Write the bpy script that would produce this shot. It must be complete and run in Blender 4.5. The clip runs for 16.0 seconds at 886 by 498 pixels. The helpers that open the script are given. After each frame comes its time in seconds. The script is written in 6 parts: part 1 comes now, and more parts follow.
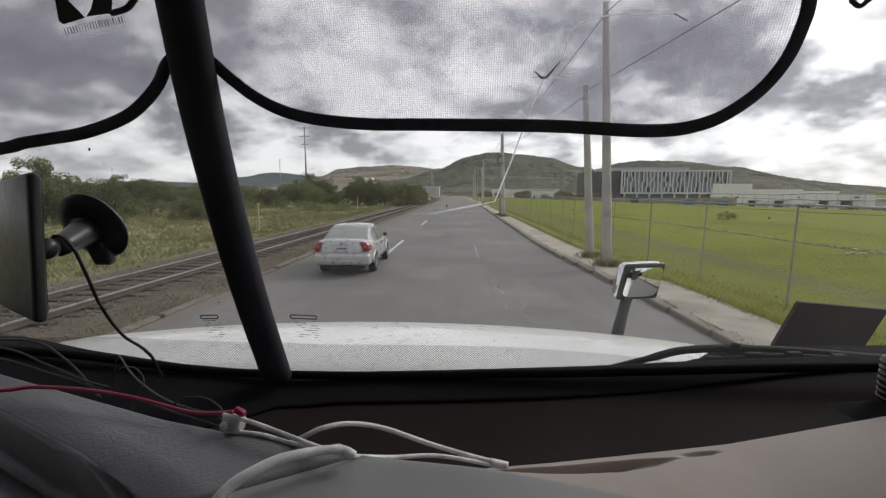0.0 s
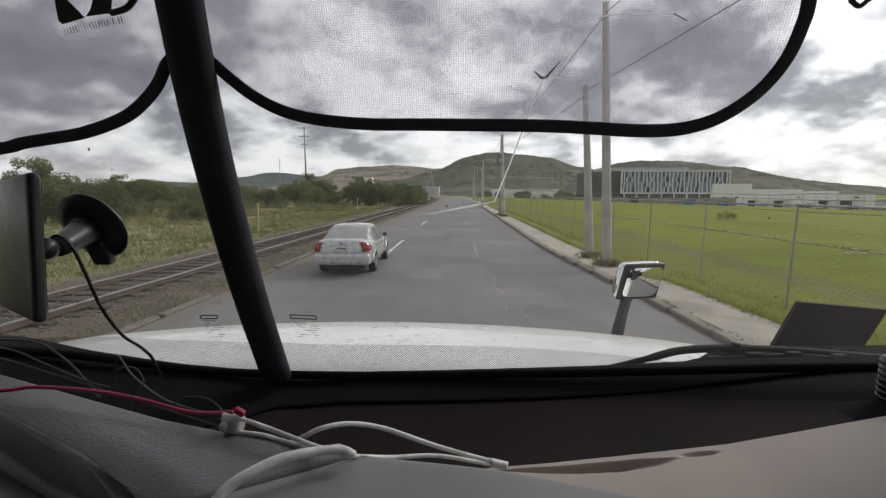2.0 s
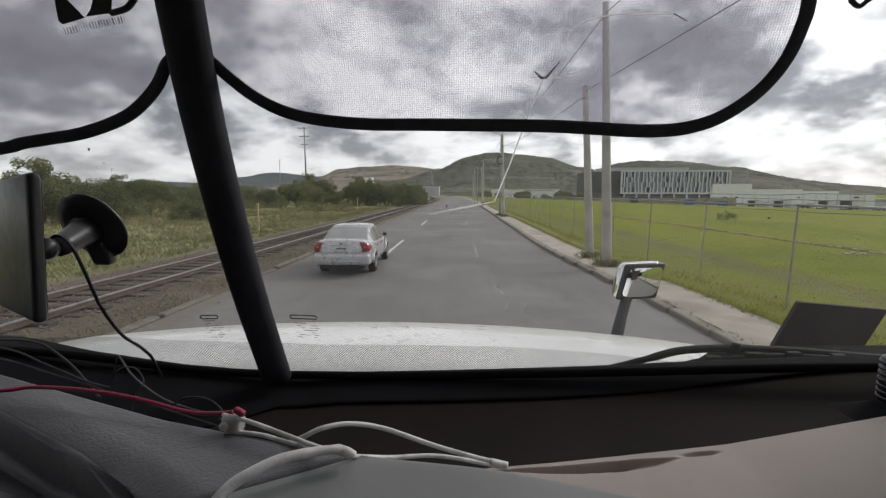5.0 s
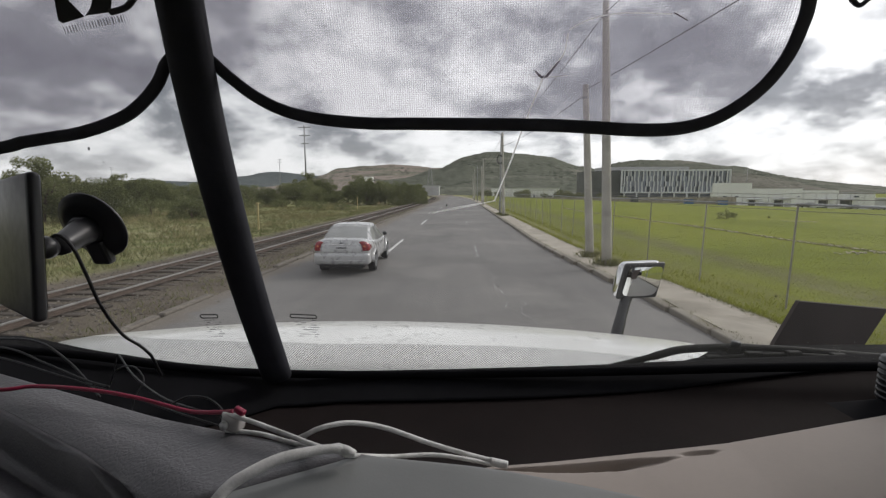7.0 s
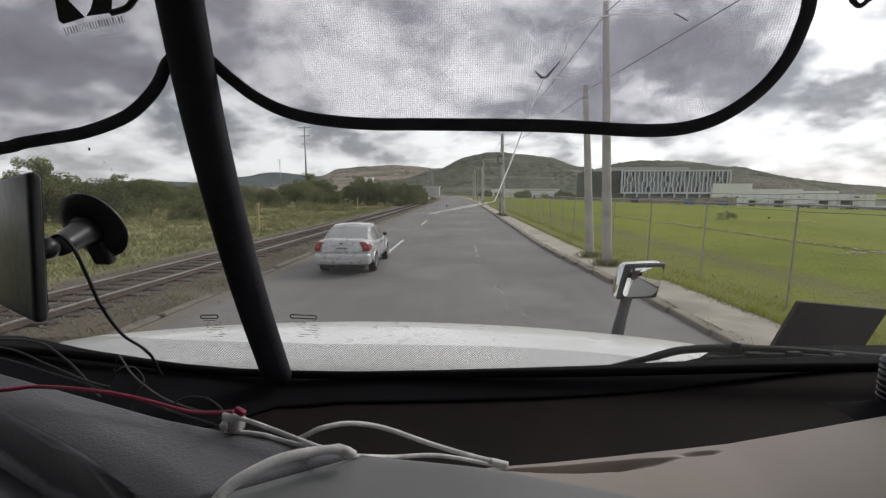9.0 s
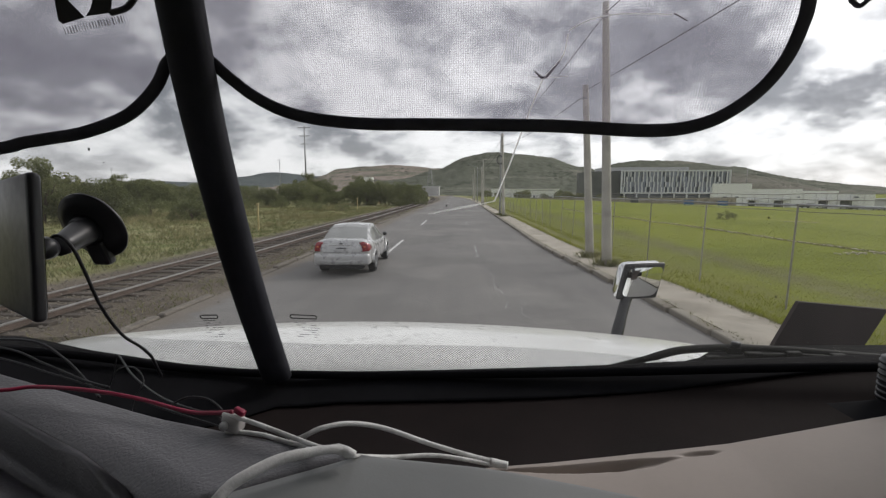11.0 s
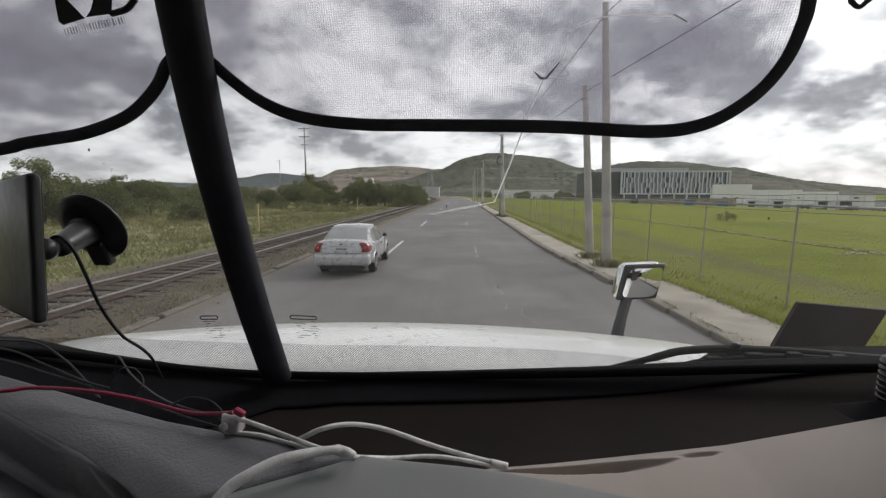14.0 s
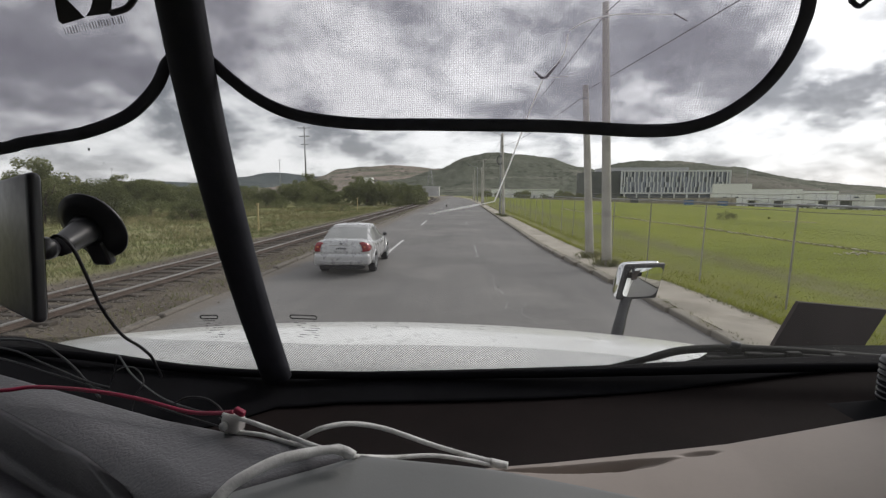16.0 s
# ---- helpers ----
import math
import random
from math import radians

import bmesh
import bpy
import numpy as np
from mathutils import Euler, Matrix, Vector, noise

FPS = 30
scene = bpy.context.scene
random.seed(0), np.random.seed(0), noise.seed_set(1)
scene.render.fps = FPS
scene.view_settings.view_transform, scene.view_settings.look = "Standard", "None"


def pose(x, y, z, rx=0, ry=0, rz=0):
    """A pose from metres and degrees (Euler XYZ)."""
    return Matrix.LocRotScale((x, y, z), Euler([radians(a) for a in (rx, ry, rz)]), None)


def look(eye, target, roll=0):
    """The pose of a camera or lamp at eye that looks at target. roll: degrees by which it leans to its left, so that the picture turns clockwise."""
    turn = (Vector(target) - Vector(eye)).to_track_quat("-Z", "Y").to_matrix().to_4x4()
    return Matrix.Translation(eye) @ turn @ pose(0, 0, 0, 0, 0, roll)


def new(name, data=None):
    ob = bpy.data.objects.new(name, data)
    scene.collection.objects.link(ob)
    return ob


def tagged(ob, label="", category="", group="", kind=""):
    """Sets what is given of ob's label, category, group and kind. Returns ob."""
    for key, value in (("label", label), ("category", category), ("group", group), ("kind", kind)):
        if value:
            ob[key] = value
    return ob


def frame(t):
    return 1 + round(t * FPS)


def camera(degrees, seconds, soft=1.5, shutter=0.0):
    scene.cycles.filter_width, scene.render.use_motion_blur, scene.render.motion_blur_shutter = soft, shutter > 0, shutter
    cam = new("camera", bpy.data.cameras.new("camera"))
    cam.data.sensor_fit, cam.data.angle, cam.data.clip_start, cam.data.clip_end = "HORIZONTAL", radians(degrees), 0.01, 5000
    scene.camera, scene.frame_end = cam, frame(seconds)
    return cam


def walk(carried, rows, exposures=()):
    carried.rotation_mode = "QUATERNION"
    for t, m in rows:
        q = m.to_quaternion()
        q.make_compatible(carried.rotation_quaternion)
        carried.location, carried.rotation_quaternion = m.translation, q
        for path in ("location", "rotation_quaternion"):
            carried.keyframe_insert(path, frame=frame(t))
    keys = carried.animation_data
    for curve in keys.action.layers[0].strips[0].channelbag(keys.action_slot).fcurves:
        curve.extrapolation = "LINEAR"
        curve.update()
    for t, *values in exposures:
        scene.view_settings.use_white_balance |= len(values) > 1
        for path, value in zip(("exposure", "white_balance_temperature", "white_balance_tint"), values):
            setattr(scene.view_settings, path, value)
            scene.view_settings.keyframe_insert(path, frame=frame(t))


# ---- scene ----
# camera: fixed to the cab's dashboard, looking through the windscreen
EYE = (0.0, 0.0, 2.5)
cam = camera(90.0, 16.0, soft=1.3)
# the mount shakes a little with the engine
PATH = [
    (0, pose(*EYE, 82.730, 0.0, 2.28)),
    (0.5, pose(*EYE, 82.670, 0.0, 2.25)),
    (1, pose(*EYE, 82.730, 0.0, 2.25)),
    (1.5, pose(*EYE, 82.760, 0.0, 2.28)),
    (2, pose(*EYE, 82.730, 0.0, 2.25)),
    (2.5, pose(*EYE, 82.712, 0.0, 2.25)),
    (3, pose(*EYE, 82.808, 0.0, 2.28)),
    (3.5, pose(*EYE, 82.622, 0.0, 2.25)),
    (4, pose(*EYE, 82.730, 0.0, 2.25)),
    (5.25, pose(*EYE, 82.742, 0.0, 2.25)),
    (6.5, pose(*EYE, 82.772, 0.0, 2.25)),
    (7, pose(*EYE, 82.640, 0.0, 2.25)),
    (7.5, pose(*EYE, 82.790, 0.0, 2.28)),
    (8, pose(*EYE, 82.760, 0.0, 2.25)),
    (8.5, pose(*EYE, 82.700, 0.0, 2.25)),
    (9, pose(*EYE, 82.700, 0.0, 2.28)),
    (10.25, pose(*EYE, 82.730, 0.0, 2.25)),
    (11.5, pose(*EYE, 82.688, 0.0, 2.25)),
    (12, pose(*EYE, 82.700, 0.0, 2.28)),
    (12.5, pose(*EYE, 82.790, 0.0, 2.25)),
    (13, pose(*EYE, 82.730, 0.0, 2.25)),
    (13.5, pose(*EYE, 82.670, 0.0, 2.28)),
    (14, pose(*EYE, 82.802, 0.0, 2.25)),
    (14.5, pose(*EYE, 82.712, 0.0, 2.25)),
    (15, pose(*EYE, 82.748, 0.0, 2.28)),
    (15.5, pose(*EYE, 82.670, 0.0, 2.25)),
    (16, pose(*EYE, 82.730, 0.0, 2.25)),
]
walk(cam, PATH, exposures=[(0.0, 0.62, 6500, 13), (16.0, 0.62, 6500, 13)])


# ---------------------------------------------------------------- node helpers
def node(nt, kind, **values):
    n = nt.nodes.new(kind)
    for key, value in values.items():
        n.inputs[key.replace("_", " ")].default_value = value
    return n


def ramp(nt, fac, stops):
    n = nt.nodes.new("ShaderNodeValToRGB")
    els = n.color_ramp.elements
    while len(els) < len(stops):
        els.new(0.5)
    for el, (at, col) in zip(els, stops):
        el.position, el.color = at, (*col, 1)
    nt.links.new(fac, n.inputs["Fac"])
    return n.outputs["Color"]


def mix(nt, fac, a, b, how="MIX"):
    n = nt.nodes.new("ShaderNodeMix")
    n.data_type, n.blend_type = "RGBA", how
    for sock, v in ((n.inputs[0], fac), (n.inputs[6], a), (n.inputs[7], b)):
        if isinstance(v, bpy.types.NodeSocket):
            nt.links.new(v, sock)
        elif isinstance(v, (int, float)):
            sock.default_value = v
        else:
            sock.default_value = (*v, 1)
    return n.outputs[2]


def math_node(nt, op, a, b=0.0, c=0.0):
    n = nt.nodes.new("ShaderNodeMath")
    n.operation = op
    for sock, v in zip(n.inputs, (a, b, c)):
        if isinstance(v, bpy.types.NodeSocket):
            nt.links.new(v, sock)
        else:
            sock.default_value = v
    return n.outputs[0]


def noise_tex(nt, vec, scale, detail=4.0, rough=0.55):
    n = node(nt, "ShaderNodeTexNoise", Scale=scale, Detail=detail, Roughness=rough)
    nt.links.new(vec, n.inputs["Vector"])
    return n.outputs["Fac"]


# ---------------------------------------------------------------- sky and sun
SUN_WAY = Vector((0.72, 0.42, 0.55)).normalized()
world = bpy.data.worlds.new("overcast_sky")
scene.world = world
world.use_nodes = True
wt = world.node_tree
wt.nodes.clear()
wout = wt.nodes.new("ShaderNodeOutputWorld")
tc = wt.nodes.new("ShaderNodeTexCoord")
sep = wt.nodes.new("ShaderNodeSeparateXYZ")
wt.links.new(tc.outputs["Generated"], sep.inputs[0])
up = math_node(wt, "MAXIMUM", sep.outputs["Z"], 0.0)
den = math_node(wt, "ADD", up, 0.42)
flat = wt.nodes.new("ShaderNodeCombineXYZ")
wt.links.new(math_node(wt, "DIVIDE", sep.outputs["X"], den), flat.inputs[0])
wt.links.new(math_node(wt, "DIVIDE", sep.outputs["Y"], den), flat.inputs[1])
shift = node(wt, "ShaderNodeMapping")
shift.inputs["Location"].default_value = (2.3, 6.9, 0.0)
wt.links.new(flat.outputs[0], shift.inputs[0])
big = noise_tex(wt, shift.outputs[0], 3.0, 3.0, 0.5)
fine = noise_tex(wt, shift.outputs[0], 9.0, 7.0, 0.56)
cl = math_node(wt, "ADD", math_node(wt, "MULTIPLY", big, 0.68), math_node(wt, "MULTIPLY", fine, 0.32))
# the main cloud masses and gaps: bearing, height, half width, half height (degrees), thickness
ragged = math_node(wt, "SUBTRACT", noise_tex(wt, tc.outputs["Generated"], 7.0, 6.0, 0.55), 0.5)
ragged2 = math_node(wt, "SUBTRACT", noise_tex(wt, shift.outputs[0], 7.0, 6.0, 0.6), 0.5)
bearing = math_node(wt, "MULTIPLY_ADD", ragged, 0.40, math_node(wt, "ARCTAN2", sep.outputs["X"], sep.outputs["Y"]))
height = math_node(wt, "MULTIPLY_ADD", ragged2, 0.20, math_node(wt, "ARCSINE", sep.outputs["Z"]))
for at, over, wide, tall, thick in ((22.0, 15.5, 9.5, 5.0, -0.21), (-27.0, 18.0, 5.0, 4.0, -0.04), (-44.0, 11.5, 9.0, 5.5, -0.20), (-8.0, 16.0, 13.0, 8.0, 0.13),
                                    (38.0, 14.5, 5.0, 4.0, 0.15), (41.0, 8.3, 6.0, 2.2, -0.12), (-12.0, 7.5, 16.0, 1.6, -0.05), (0.0, 3.5, 30.0, 2.0, 0.06), (-50.0, 6.0, 9.0, 2.5, 0.08), (14.0, 23.0, 9.0, 3.5, 0.06)):
    da = math_node(wt, "DIVIDE", math_node(wt, "SUBTRACT", bearing, radians(at)), radians(wide))
    de = math_node(wt, "DIVIDE", math_node(wt, "SUBTRACT", height, radians(over)), radians(tall))
    off = math_node(wt, "ADD", math_node(wt, "MULTIPLY", da, da), math_node(wt, "MULTIPLY", de, de))
    cl = math_node(wt, "MULTIPLY_ADD", math_node(wt, "EXPONENT", math_node(wt, "MULTIPLY", off, -1.0)), thick, cl)
cloud = ramp(wt, cl, [(0.30, (0.12, 0.122, 0.135)), (0.42, (0.21, 0.214, 0.230)), (0.475, (0.39, 0.395, 0.41)), (0.525, (0.58, 0.585, 0.595)), (0.60, (0.80, 0.80, 0.805))])
# the cloud cover is thinner and brighter round the hidden sun
toward = wt.nodes.new("ShaderNodeVectorMath")
toward.operation = "DOT_PRODUCT"
wt.links.new(tc.outputs["Generated"], toward.inputs[0])
toward.inputs[1].default_value = SUN_WAY
glow = math_node(wt, "POWER", math_node(wt, "MAXIMUM", toward.outputs["Value"], 0.0), 2.0)
gain = math_node(wt, "MULTIPLY_ADD", glow, 0.56, 0.76)
gained = wt.nodes.new("ShaderNodeVectorMath")
gained.operation = "SCALE"
wt.links.new(cloud, gained.inputs[0])
wt.links.new(gain, gained.inputs["Scale"])
cloud = gained.outputs[0]
sky = wt.nodes.new("ShaderNodeTexSky")
sky.sky_type = "NISHITA"
sky.sun_disc = False
sky.sun_elevation, sky.sun_rotation = radians(33.4), radians(59.7)
blue = mix(wt, 1.0, sky.outputs[0], (0.1, 0.1, 0.1), "MULTIPLY")
low = ramp(wt, up, [(0.0, (0.55, 0.55, 0.55)), (0.05, (0.22, 0.22, 0.22)), (0.14, (0.0, 0.0, 0.0))])
hazy = mix(wt, low, cloud, (0.62, 0.625, 0.635))
allsky = mix(wt, 0.06, hazy, blue)
bg = node(wt, "ShaderNodeBackground", Strength=1.0)
wt.links.new(allsky, bg.inputs["Color"])
wt.links.new(bg.outputs[0], wout.inputs[0])

sun = new("sun", bpy.data.lights.new("sun", "SUN"))
sun.data.energy, sun.data.angle, sun.data.color = 1.1, radians(18), (1.0, 0.96, 0.9)
sun.matrix_world = look(SUN_WAY * 100, (0, 0, 0))


# ---------------------------------------------------------------- materials
def material(name, base, rough=0.6, metal=0.0, spread=0.25, scale=6.0, fine_scale=60.0, bump=0.0, bump_scale=None,
             stain=None, stain_at=0.6, by_piece=0.0, coat=0.0, gloss=0.5):
    m = bpy.data.materials.new(name)
    m.use_nodes = True
    nt = m.node_tree
    b = nt.nodes["Principled BSDF"]
    t = nt.nodes.new("ShaderNodeTexCoord")
    v = t.outputs["Object"]
    n1, n2 = noise_tex(nt, v, scale, 5), noise_tex(nt, v, fine_scale, 3)
    dark = tuple(c * (1 - spread) for c in base)
    light = tuple(min(1.0, c * (1 + spread)) for c in base)
    col = ramp(nt, n1, [(0.3, dark), (0.7, light)])
    grain = ramp(nt, n2, [(0.3, (1 - spread * 0.6,) * 3), (0.7, (1, 1, 1))])
    col = mix(nt, 1.0, col, grain, "MULTIPLY")
    if stain:
        n3 = noise_tex(nt, v, scale * 0.37, 8, 0.65)
        f = ramp(nt, n3, [(stain_at - 0.06, (0, 0, 0)), (stain_at + 0.06, (1, 1, 1))])
        col = mix(nt, f, col, stain)
    if by_piece:
        info = nt.nodes.new("ShaderNodeObjectInfo")
        f = ramp(nt, info.outputs["Random"], [(0, (1 - by_piece,) * 3), (1, (1, 1, 1))])
        col = mix(nt, 1.0, col, f, "MULTIPLY")
    nt.links.new(col, b.inputs["Base Color"])
    b.inputs["Metallic"].default_value = metal
    b.inputs["Coat Weight"].default_value = coat
    b.inputs["Specular IOR Level"].default_value = gloss
    r = nt.nodes.new("ShaderNodeMapRange")
    r.inputs["To Min"].default_value, r.inputs["To Max"].default_value = max(0.02, rough - 0.1), min(1, rough + 0.1)
    nt.links.new(n2, r.inputs["Value"])
    nt.links.new(r.outputs[0], b.inputs["Roughness"])
    if bump:
        n4 = noise_tex(nt, v, bump_scale or fine_scale, 4)
        bp = node(nt, "ShaderNodeBump", Strength=min(1.0, bump), Distance=0.4 / (bump_scale or fine_scale))
        nt.links.new(n4, bp.inputs["Height"])
        nt.links.new(bp.outputs[0], b.inputs["Normal"])
    return m


def pane_material(name, tint, rough=0.01):
    """Thin clear glass: it lets light straight through and mirrors by Fresnel."""
    m = bpy.data.materials.new(name)
    m.use_nodes = True
    nt = m.node_tree
    nt.nodes.clear()
    out = nt.nodes.new("ShaderNodeOutputMaterial")
    clear = node(nt, "ShaderNodeBsdfTransparent", Color=(*tint, 1))
    gloss = node(nt, "ShaderNodeBsdfGlossy", Roughness=rough)
    lw = node(nt, "ShaderNodeLayerWeight", Blend=0.5)
    half = math_node(nt, "MULTIPLY_ADD", math_node(nt, "POWER", lw.outputs["Facing"], 4.0), 0.5, 0.018)
    mx = nt.nodes.new("ShaderNodeMixShader")
    nt.links.new(half, mx.inputs[0])
    nt.links.new(clear.outputs[0], mx.inputs[1])
    nt.links.new(gloss.outputs[0], mx.inputs[2])
    # a thin film of road dust, uneven and wiped
    t = nt.nodes.new("ShaderNodeTexCoord")
    dust = node(nt, "ShaderNodeBsdfTranslucent", Color=(0.86, 0.85, 0.82, 1))
    n1, n2 = noise_tex(nt, t.outputs["Object"], 5.0, 6), noise_tex(nt, t.outputs["Object"], 90.0, 4)
    film = math_node(nt, "MULTIPLY_ADD", math_node(nt, "MULTIPLY", n1, n2), 0.020, 0.005)
    # two faint curved bands where the film is denser
    for centre, reach in (((-0.026, 0.686, 2.295), 0.0766), ((-0.256, 0.715, 2.279), 0.0638)):
        gap = nt.nodes.new("ShaderNodeVectorMath")
        gap.operation = "DISTANCE"
        nt.links.new(t.outputs["Object"], gap.inputs[0])
        gap.inputs[1].default_value = centre
        off = math_node(nt, "ABSOLUTE", math_node(nt, "SUBTRACT", gap.outputs["Value"], reach))
        band = math_node(nt, "MAXIMUM", math_node(nt, "SUBTRACT", 1.0, math_node(nt, "DIVIDE", off, 0.004)), 0.0)
        film = math_node(nt, "MULTIPLY_ADD", band, 0.010, film)
    both = nt.nodes.new("ShaderNodeMixShader")
    nt.links.new(film, both.inputs[0])
    nt.links.new(mx.outputs[0], both.inputs[1])
    nt.links.new(dust.outputs[0], both.inputs[2])
    nt.links.new(both.outputs[0], out.inputs[0])
    return m


def see_through(name, colour, cover, pattern, translucent=0.6):
    """A cloth or print that covers part of what lies behind it. pattern(nt, vec) gives the cover from 0 to 1."""
    m = bpy.data.materials.new(name)
    m.use_nodes = True
    nt = m.node_tree
    nt.nodes.clear()
    out = nt.nodes.new("ShaderNodeOutputMaterial")
    t = nt.nodes.new("ShaderNodeTexCoord")
    clear = nt.nodes.new("ShaderNodeBsdfTransparent")
    dif = node(nt, "ShaderNodeBsdfDiffuse", Color=(*colour, 1))
    tra = node(nt, "ShaderNodeBsdfTranslucent", Color=(*colour, 1))
    body = nt.nodes.new("ShaderNodeMixShader")
    body.inputs[0].default_value = translucent
    nt.links.new(dif.outputs[0], body.inputs[1])
    nt.links.new(tra.outputs[0], body.inputs[2])
    mx = nt.nodes.new("ShaderNodeMixShader")
    f = math_node(nt, "MULTIPLY", pattern(nt, t.outputs["Object"]), cover)
    nt.links.new(f, mx.inputs[0])
    nt.links.new(clear.outputs[0], mx.inputs[1])
    nt.links.new(body.outputs[0], mx.inputs[2])
    nt.links.new(mx.outputs[0], out.inputs[0])
    return m


def weave(nt, vec):
    """Fine net cloth: crossed threads with uneven pulls and grain."""
    s = nt.nodes.new("ShaderNodeSeparateXYZ")
    nt.links.new(vec, s.inputs[0])
    pull = noise_tex(nt, vec, 55.0, 3.0)
    x = math_node(nt, "MULTIPLY_ADD", pull, 0.0022, s.outputs["X"])
    z = math_node(nt, "MULTIPLY_ADD", pull, 0.0030, s.outputs["Z"])
    a = math_node(nt, "SINE", math_node(nt, "MULTIPLY", x, 2 * math.pi / 0.0027))
    b = math_node(nt, "SINE", math_node(nt, "MULTIPLY", z, 2 * math.pi / 0.0024))
    m = math_node(nt, "ADD", math_node(nt, "MULTIPLY", a, 0.6), math_node(nt, "MULTIPLY", b, 0.4))
    grain = math_node(nt, "MULTIPLY_ADD", noise_tex(nt, vec, 400.0, 2.0), 0.6, -0.3)
    blotch = math_node(nt, "MULTIPLY_ADD", noise_tex(nt, vec, 26.0, 6.0), 0.3, -0.15)
    w = math_node(nt, "MULTIPLY_ADD", m, 0.27, 0.76)
    return math_node(nt, "ADD", w, math_node(nt, "ADD", grain, blotch))


def dots(nt, vec):
    s = nt.nodes.new("ShaderNodeSeparateXYZ")
    nt.links.new(vec, s.inputs[0])
    k = 2 * math.pi / 0.0046
    a = math_node(nt, "SINE", math_node(nt, "MULTIPLY", s.outputs["X"], k))
    b = math_node(nt, "SINE", math_node(nt, "MULTIPLY", s.outputs["Z"], k))
    soft = math_node(nt, "MULTIPLY_ADD", math_node(nt, "MULTIPLY", a, b), 0.75, 0.48)
    return math_node(nt, "MINIMUM", math_node(nt, "MAXIMUM", soft, 0.0), 1.0)


def ground_material():
    """Field grass, weeds, ballast and bare earth, each in its own strip along the road, with ragged borders."""
    m = bpy.data.materials.new("field_grass_and_earth")
    m.use_nodes = True
    nt = m.node_tree
    b = nt.nodes["Principled BSDF"]
    t = nt.nodes.new("ShaderNodeTexCoord")
    v = t.outputs["Object"]
    s = nt.nodes.new("ShaderNodeSeparateXYZ")
    nt.links.new(v, s.inputs[0])
    patch, mid, grain = noise_tex(nt, v, 0.09, 7, 0.62), noise_tex(nt, v, 0.6, 6, 0.65), noise_tex(nt, v, 14, 4)
    green = ramp(nt, patch, [(0.3, (0.135, 0.162, 0.012)), (0.5, (0.185, 0.215, 0.016)), (0.68, (0.25, 0.262, 0.032))])
    green = mix(nt, ramp(nt, mid, [(0.35, (0.55, 0.55, 0.55)), (0.6, (1, 1, 1))]), (0.12, 0.135, 0.015), green)
    weeds = ramp(nt, mid, [(0.32, (0.105, 0.125, 0.042)), (0.43, (0.195, 0.208, 0.080)), (0.53, (0.285, 0.275, 0.135)), (0.66, (0.37, 0.34, 0.20))])
    earth = ramp(nt, mid, [(0.3, (0.085, 0.07, 0.052)), (0.7, (0.17, 0.145, 0.115))])
    wob = math_node(nt, "MULTIPLY_ADD", mid, 2.4, -1.2)
    x = math_node(nt, "ADD", s.outputs["X"], wob)

    def strip(lo, hi, soft=0.5):
        r1 = nt.nodes.new("ShaderNodeMapRange")
        r1.inputs["From Min"].default_value, r1.inputs["From Max"].default_value = lo - soft, lo + soft
        nt.links.new(x, r1.inputs["Value"])
        r2 = nt.nodes.new("ShaderNodeMapRange")
        r2.inputs["From Min"].default_value, r2.inputs["From Max"].default_value = hi + soft, hi - soft
        nt.links.new(x, r2.inputs["Value"])
        return math_node(nt, "MULTIPLY", r1.outputs[0], r2.outputs[0])

    col = mix(nt, strip(6.0, 9000), weeds, green)
    col = mix(nt, strip(-11.6, -5.0, 0.6), col, earth)
    col = mix(nt, math_node(nt, "MULTIPLY", strip(8.8, 10.3, 0.7), 0.55), col, earth)
    col = mix(nt, math_node(nt, "MULTIPLY", strip(4.0, 8.0, 0.8), 0.5), col, (0.16, 0.152, 0.055))
    col = mix(nt, 1.0, col, ramp(nt, grain, [(0.25, (0.8, 0.8, 0.8)), (0.6, (1, 1, 1))]), "MULTIPLY")
    nt.links.new(col, b.inputs["Base Color"])
    b.inputs["Roughness"].default_value = 0.95
    b.inputs["Specular IOR Level"].default_value = 0.15
    bp = node(nt, "ShaderNodeBump", Strength=0.7, Distance=0.08)
    nt.links.new(grain, bp.inputs["Height"])
    nt.links.new(bp.outputs[0], b.inputs["Normal"])
    return m


